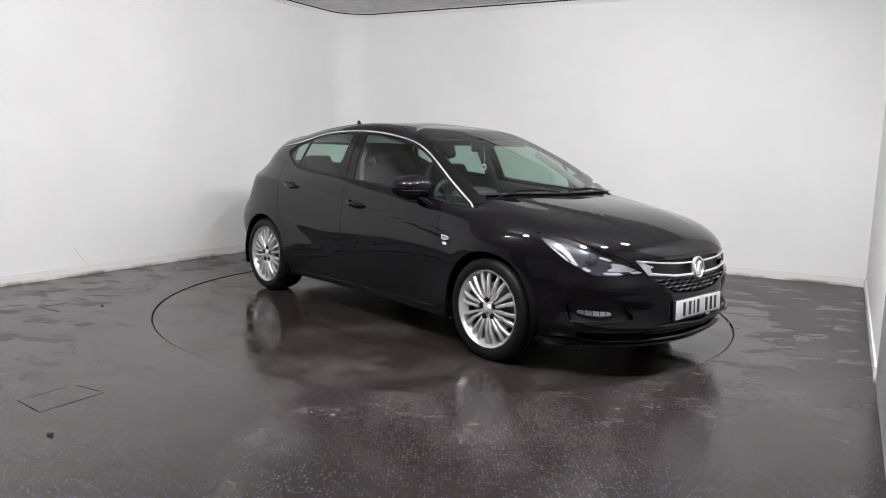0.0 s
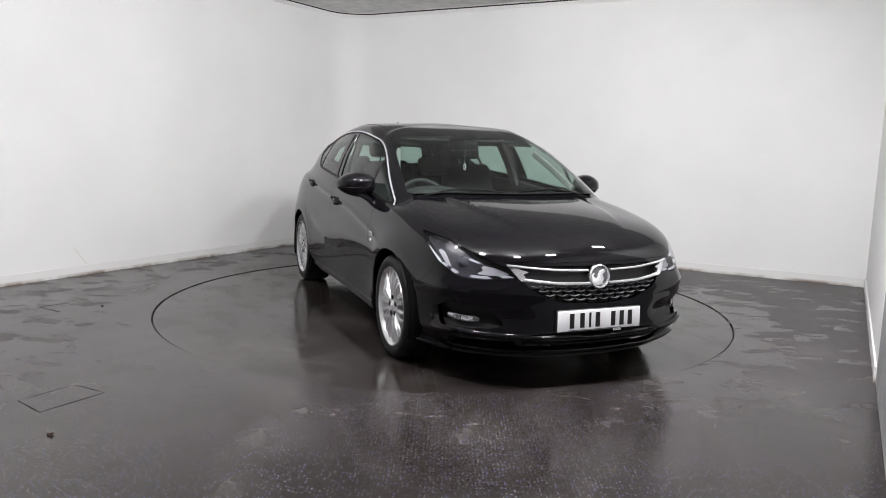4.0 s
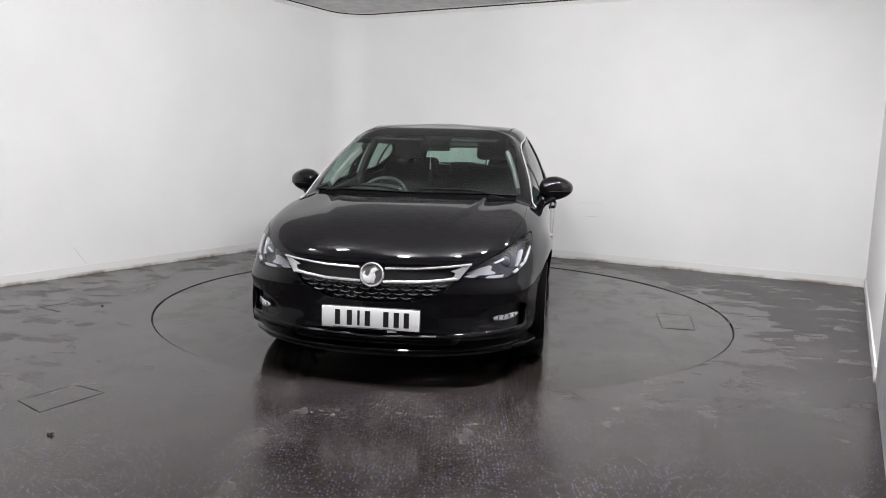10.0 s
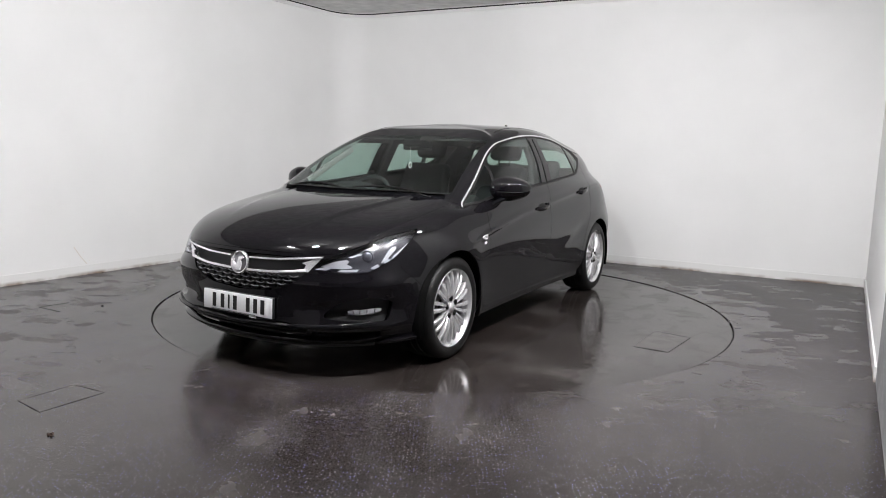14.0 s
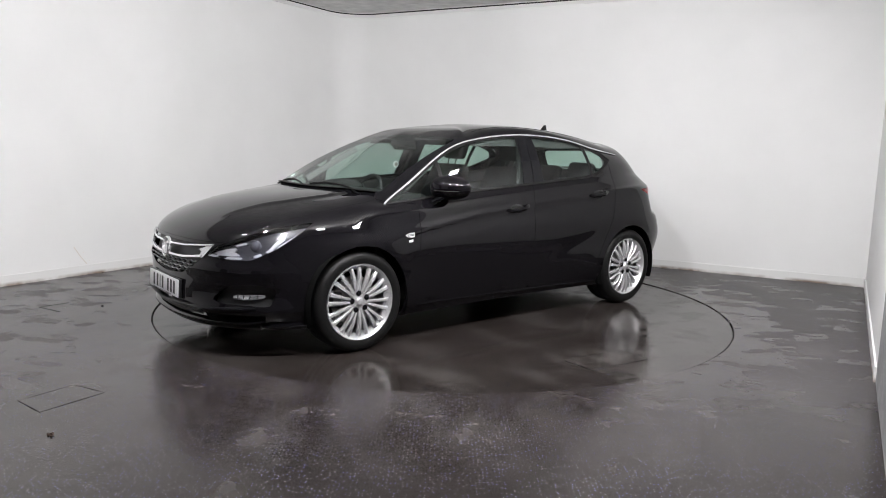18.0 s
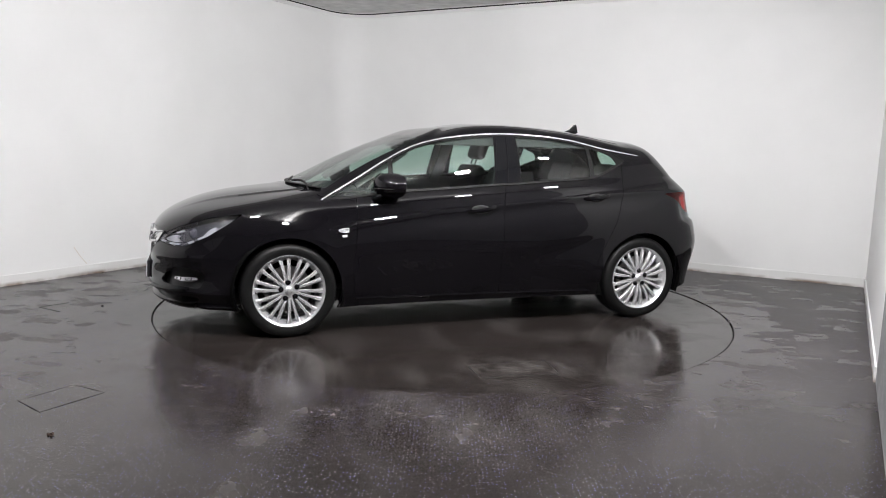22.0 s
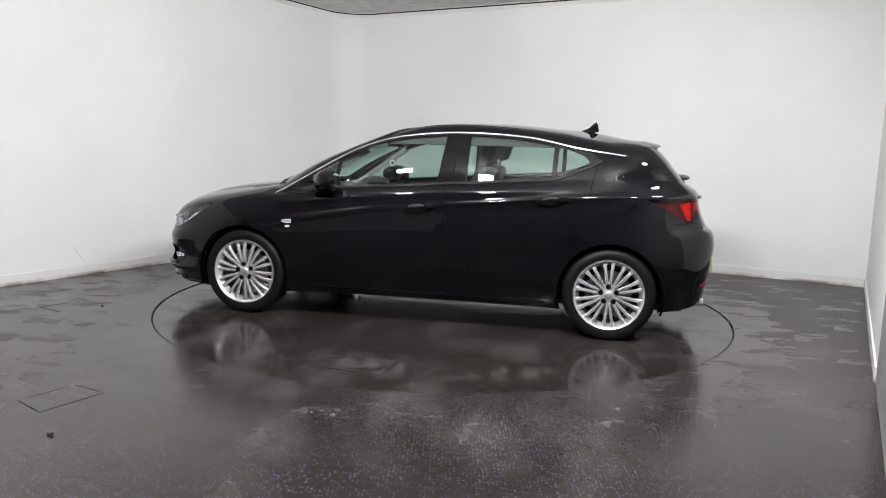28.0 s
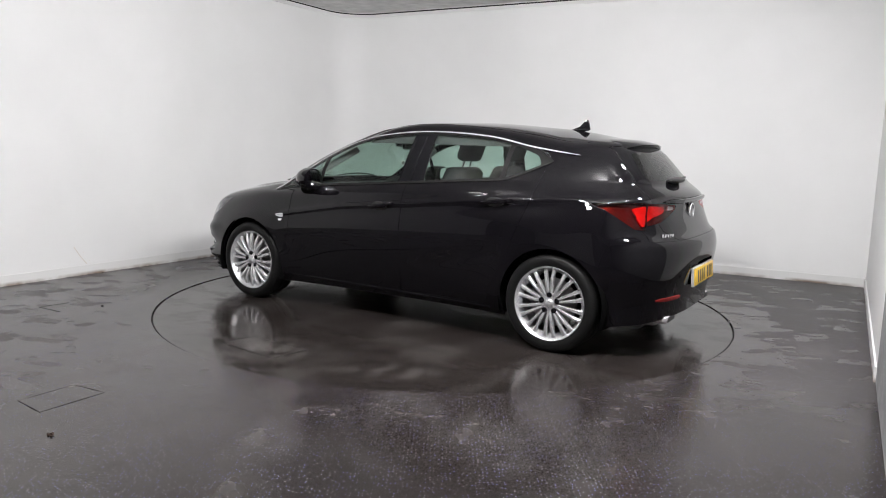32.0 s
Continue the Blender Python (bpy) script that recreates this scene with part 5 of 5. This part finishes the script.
def seat(x, y, wide, height=.62):
    s = part("seat", boxed(-.26, .26, -wide / 2, wide / 2, -.07, .07, .05), CLOTH, CAR, "dark cloth seat")
    s.matrix_basis = pose(x, y, .56, 0, -6, 0)
    bm = boxed(-.055, .055, -wide / 2, wide / 2, 0, height, .045)
    for v in bm.verts:
        k = v.co.z / height
        v.co.y *= 1 - .16 * k ** 3
    part("backrest", bm, CLOTH, s).matrix_basis = pose(-.25, 0, .02, 0, -18, 0)
    return s


def headrest(parent, y, h, x):
    hr = part("headrest", boxed(-.045, .045, -.135, .135, -.10, .10, .04), CLOTH, parent)
    hr.matrix_basis = pose(x, y, h, 0, -14, 0)
    for d in (-.05, .05):
        part("headrest_post", lathe([(.0001, -.16), (.006, -.16), (.006, -.05), (.0001, -.05)], 10, "z"), CHROME, parent).matrix_basis = pose(x, y + d, h, 0, -14, 0)


for y in (.36, -.36):
    s = seat(.10, y, .50)
    headrest(s, 0, .76, -.47)
    part("seat_base", boxed(-.22, .22, -.2, .2, -.22, -.06, .02), CABIN, s)
rear_seat = seat(-.78, 0, 1.26, .47)
for y in (.38, 0, -.38):
    headrest(rear_seat, y, .555 if y else .52, -.42)
m = part("interior_mirror", boxed(-.012, .012, -.115, .115, -.033, .033, .012), GLOSS_BLACK, CAR, "black interior mirror")
m.matrix_basis = pose(.38, 0, 1.272, 0, 8, 12)
part("mirror_stem", boxed(.0, .03, -.018, .018, .0, .06, .008), GLOSS_BLACK, m)
part("sensor_housing", boxed(.33, .47, -.075, .075, 1.262, 1.315, .022), GLOSS_BLACK, CAR)
GRIME_PRINT = simple("tag_print", (.12, .11, .09), .6)
tag = part("hanging_tag", lathe([(.0001, -.002), (.024, -.002), (.0255, 0), (.024, .002), (.0001, .002)], 24, "y"), PLATE_WHITE, CAR, "small round tag hanging from the mirror")
tag.matrix_basis = pose(.445, -.02, 1.128)
part("cord", lathe([(.0001, .02), (.0012, .02), (.0012, .14), (.0001, .14)], 6, "z"), PLATE_WHITE, tag)
part("print", lathe([(.0001, -.0026), (.016, -.0026), (.0165, 0), (.016, .0026), (.0001, .0026)], 24, "y"), GRIME_PRINT, tag, "dark printed middle")
PILLAR_GREY = simple("grey_pillar_lining", (.20, .20, .195), .8)
for sign in (1, -1):
    part("sun_visor", boxed(.22, .38, sign * .12 if sign > 0 else -.46, .46 if sign > 0 else -.12, 1.315, 1.33, .006), CABIN, CAR)
    pts = [(.78, .90), (.30, .935), (-.12, .975), (-.7, 1.0), (-1.15, 1.04)]
    part("screen_pillar_lining", sweep([(.86, sign * .665, .99), (.64, sign * .610, 1.13), (.47, sign * .550, 1.235)], .05, .03, (0, sign, 0)), PILLAR_GREY, CAR, "grey lining of the windscreen pillar")
    part("door_card", sweep([(x, sign * (.765 if x > -.9 else .725), z - .03) for x, z in pts], .10, .06, (0, sign, 0)), CABIN, CAR)
    part("pillar_lining", sweep([(-.16, sign * .745, .95), (-.22, sign * .69, 1.15), (-.25, sign * .605, 1.345)], .10, .05, (0, sign, 0)), CABIN, CAR)
    part("rear_pillar_lining", sweep([(-1.30, sign * .70, .98), (-1.36, sign * .63, 1.14), (-1.40, sign * .53, 1.27)], .26, .04, (0, sign, 0)), CABIN, CAR)
headlining, _ = SKIN.cut(lambda p: np.maximum(1.30 - p[:, Z], np.maximum(p[:, X] - .28, -1.55 - p[:, X])))
skin_part("headlining", headlining, simple("grey_headlining", (.05, .05, .05), .9), CAR, "", 0.0, -0.025)

# ---------------------------------------------------------------- hatch in the turntable, floor marks
def hatch(parent, corners, name, label, wide, mat=None, level=0.0):
    ob = part(name, plate(corners, -.002, .0008), mat or DECK, parent, label)
    ob.location = (0, 0, level + .0005)
    for i, (a, b) in enumerate(zip(corners, corners[1:] + corners[:1])):
        a, b = Vector((*a, 0)), Vector((*b, 0))
        w = (wide, wide * .6, wide * .5, wide * .4)[i]
        part("joint", sweep([a, a.lerp(b, .35) + Vector((0, 0, .001)), a.lerp(b, .7) + Vector((0, 0, .0025 if i == 0 else .0008)), b], w, .0028, (0, 0, 1)), SEAM if parent else DULL_JOINT, ob)
    return ob


back = Matrix.Rotation(radians(114.5), 2)
TABLE_HATCH = [tuple(back @ Vector(p)) for p in ((1.373, -1.089), (1.577, -1.195), (1.814, -.784), (1.598, -.642))]
hatch(TABLE, TABLE_HATCH, "hatch_cover", "dark vinyl hatch cover with a lifting edge", .0075, None, DECK_Z)
h = hatch(None, [(-2.042, -2.526), (-1.861, -2.663), (-1.694, -2.376), (-1.90, -2.28)], "floor_hatch", "", .0008, FLOOR)
tagged(h, "dark vinyl access hatch set in the floor", "hatch")
bm = ellipse_blob((0, 0, 0), (.014, .009, .005))
for v in bm.verts:
    v.co += Vector(noise.noise_vector(v.co * 160)) * .006
GRIME = simple("dark_grit", (.02, .015, .012), .8)
leaf = part("debris", bm, simple("brown_scrap", (.05, .025, .015), .8), None)
leaf.location = (-1.668, -2.921, .005)
tagged(leaf, "small brown scrap lying on the floor", "debris")
JOINT = [Vector((-3.026, -0.585, .0003)), Vector((-2.9, -0.41, .0003)), Vector((-2.807, -0.708, .0003))]
GRIT = (-2.598, -0.493, .003)
bm = ellipse_blob((0, 0, 0), (.012, .008, .004), None, 12, 8)
grit = part("debris", bm, GRIME, None)
grit.location = GRIT
tagged(grit, "dark speck of grit on the wet floor", "debris")
bm = sweep([JOINT[0], JOINT[1]], .010, .003, (0, 0, 1))
joint = part("floor_joint", bm, SEAM, bpy.data.objects["floor"])
bm = sweep([JOINT[0], JOINT[2]], .008, .003, (0, 0, 1))
joint = part("floor_joint", bm, SEAM, bpy.data.objects["floor"])


# ---------------------------------------------------------------- marks on the walls
SCUFF = simple("brown_scuff", (.66, .60, .53), .7)
PALE_SCUFF = simple("pale_scuff", (.58, .56, .55), .7)


def wall_mark(points, wide, mat, inward):
    inward = Vector(inward)
    ob = part("wall_mark", sweep([Vector(p) + inward * .0015 for p in points], wide, .002, inward), mat, bpy.data.objects["wall_north"])
    return ob


wall_mark([(-3.405, .68, .27), (-3.392, .705, .225), (-3.375, .735, .171), (-3.352, .77, .12), (-3.345, .785, .10)], .006, SCUFF, -LEFT[0][1])
wall_mark([(-3.36, .76, .21), (-3.345, .79, .17), (-3.33, .81, .12)], .004, SCUFF, -LEFT[0][1])
wall_mark([(-2.12, 2.825, .30), (-2.12, 2.824, .42)], .004, PALE_SCUFF, -LEFT[0][1])
wall_mark([(1.56, 2.555, .668), (1.78, 2.443, .676)], .004, PALE_SCUFF, -BACK[0][1])
wall_mark([(1.60, 2.535, .514), (1.77, 2.449, .518)], .004, PALE_SCUFF, -BACK[0][1])


# ---------------------------------------------------------------- movement
TURNS = [(0, -47.01), (3, -62.24), (6, -77.78), (9, -93.54), (12, -109.25), (15, -124.93), (18, -140.48), (21, -155.90), (24, -171.22), (28, -191.55), (32, -211.97)]
OFFSET = Vector((0.0231, -0.031, 0))


def motions():
    walk(TABLE, [(t, pose(0, 0, 0, 0, 0, a)) for t, a in TURNS])
    rows = []
    for t, a in TURNS:
        p = Matrix.Rotation(radians(a), 3, "Z") @ OFFSET
        rows.append((t, pose(p.x, p.y, 0, 0, 0, a)))
    walk(CAR, rows)


motions()
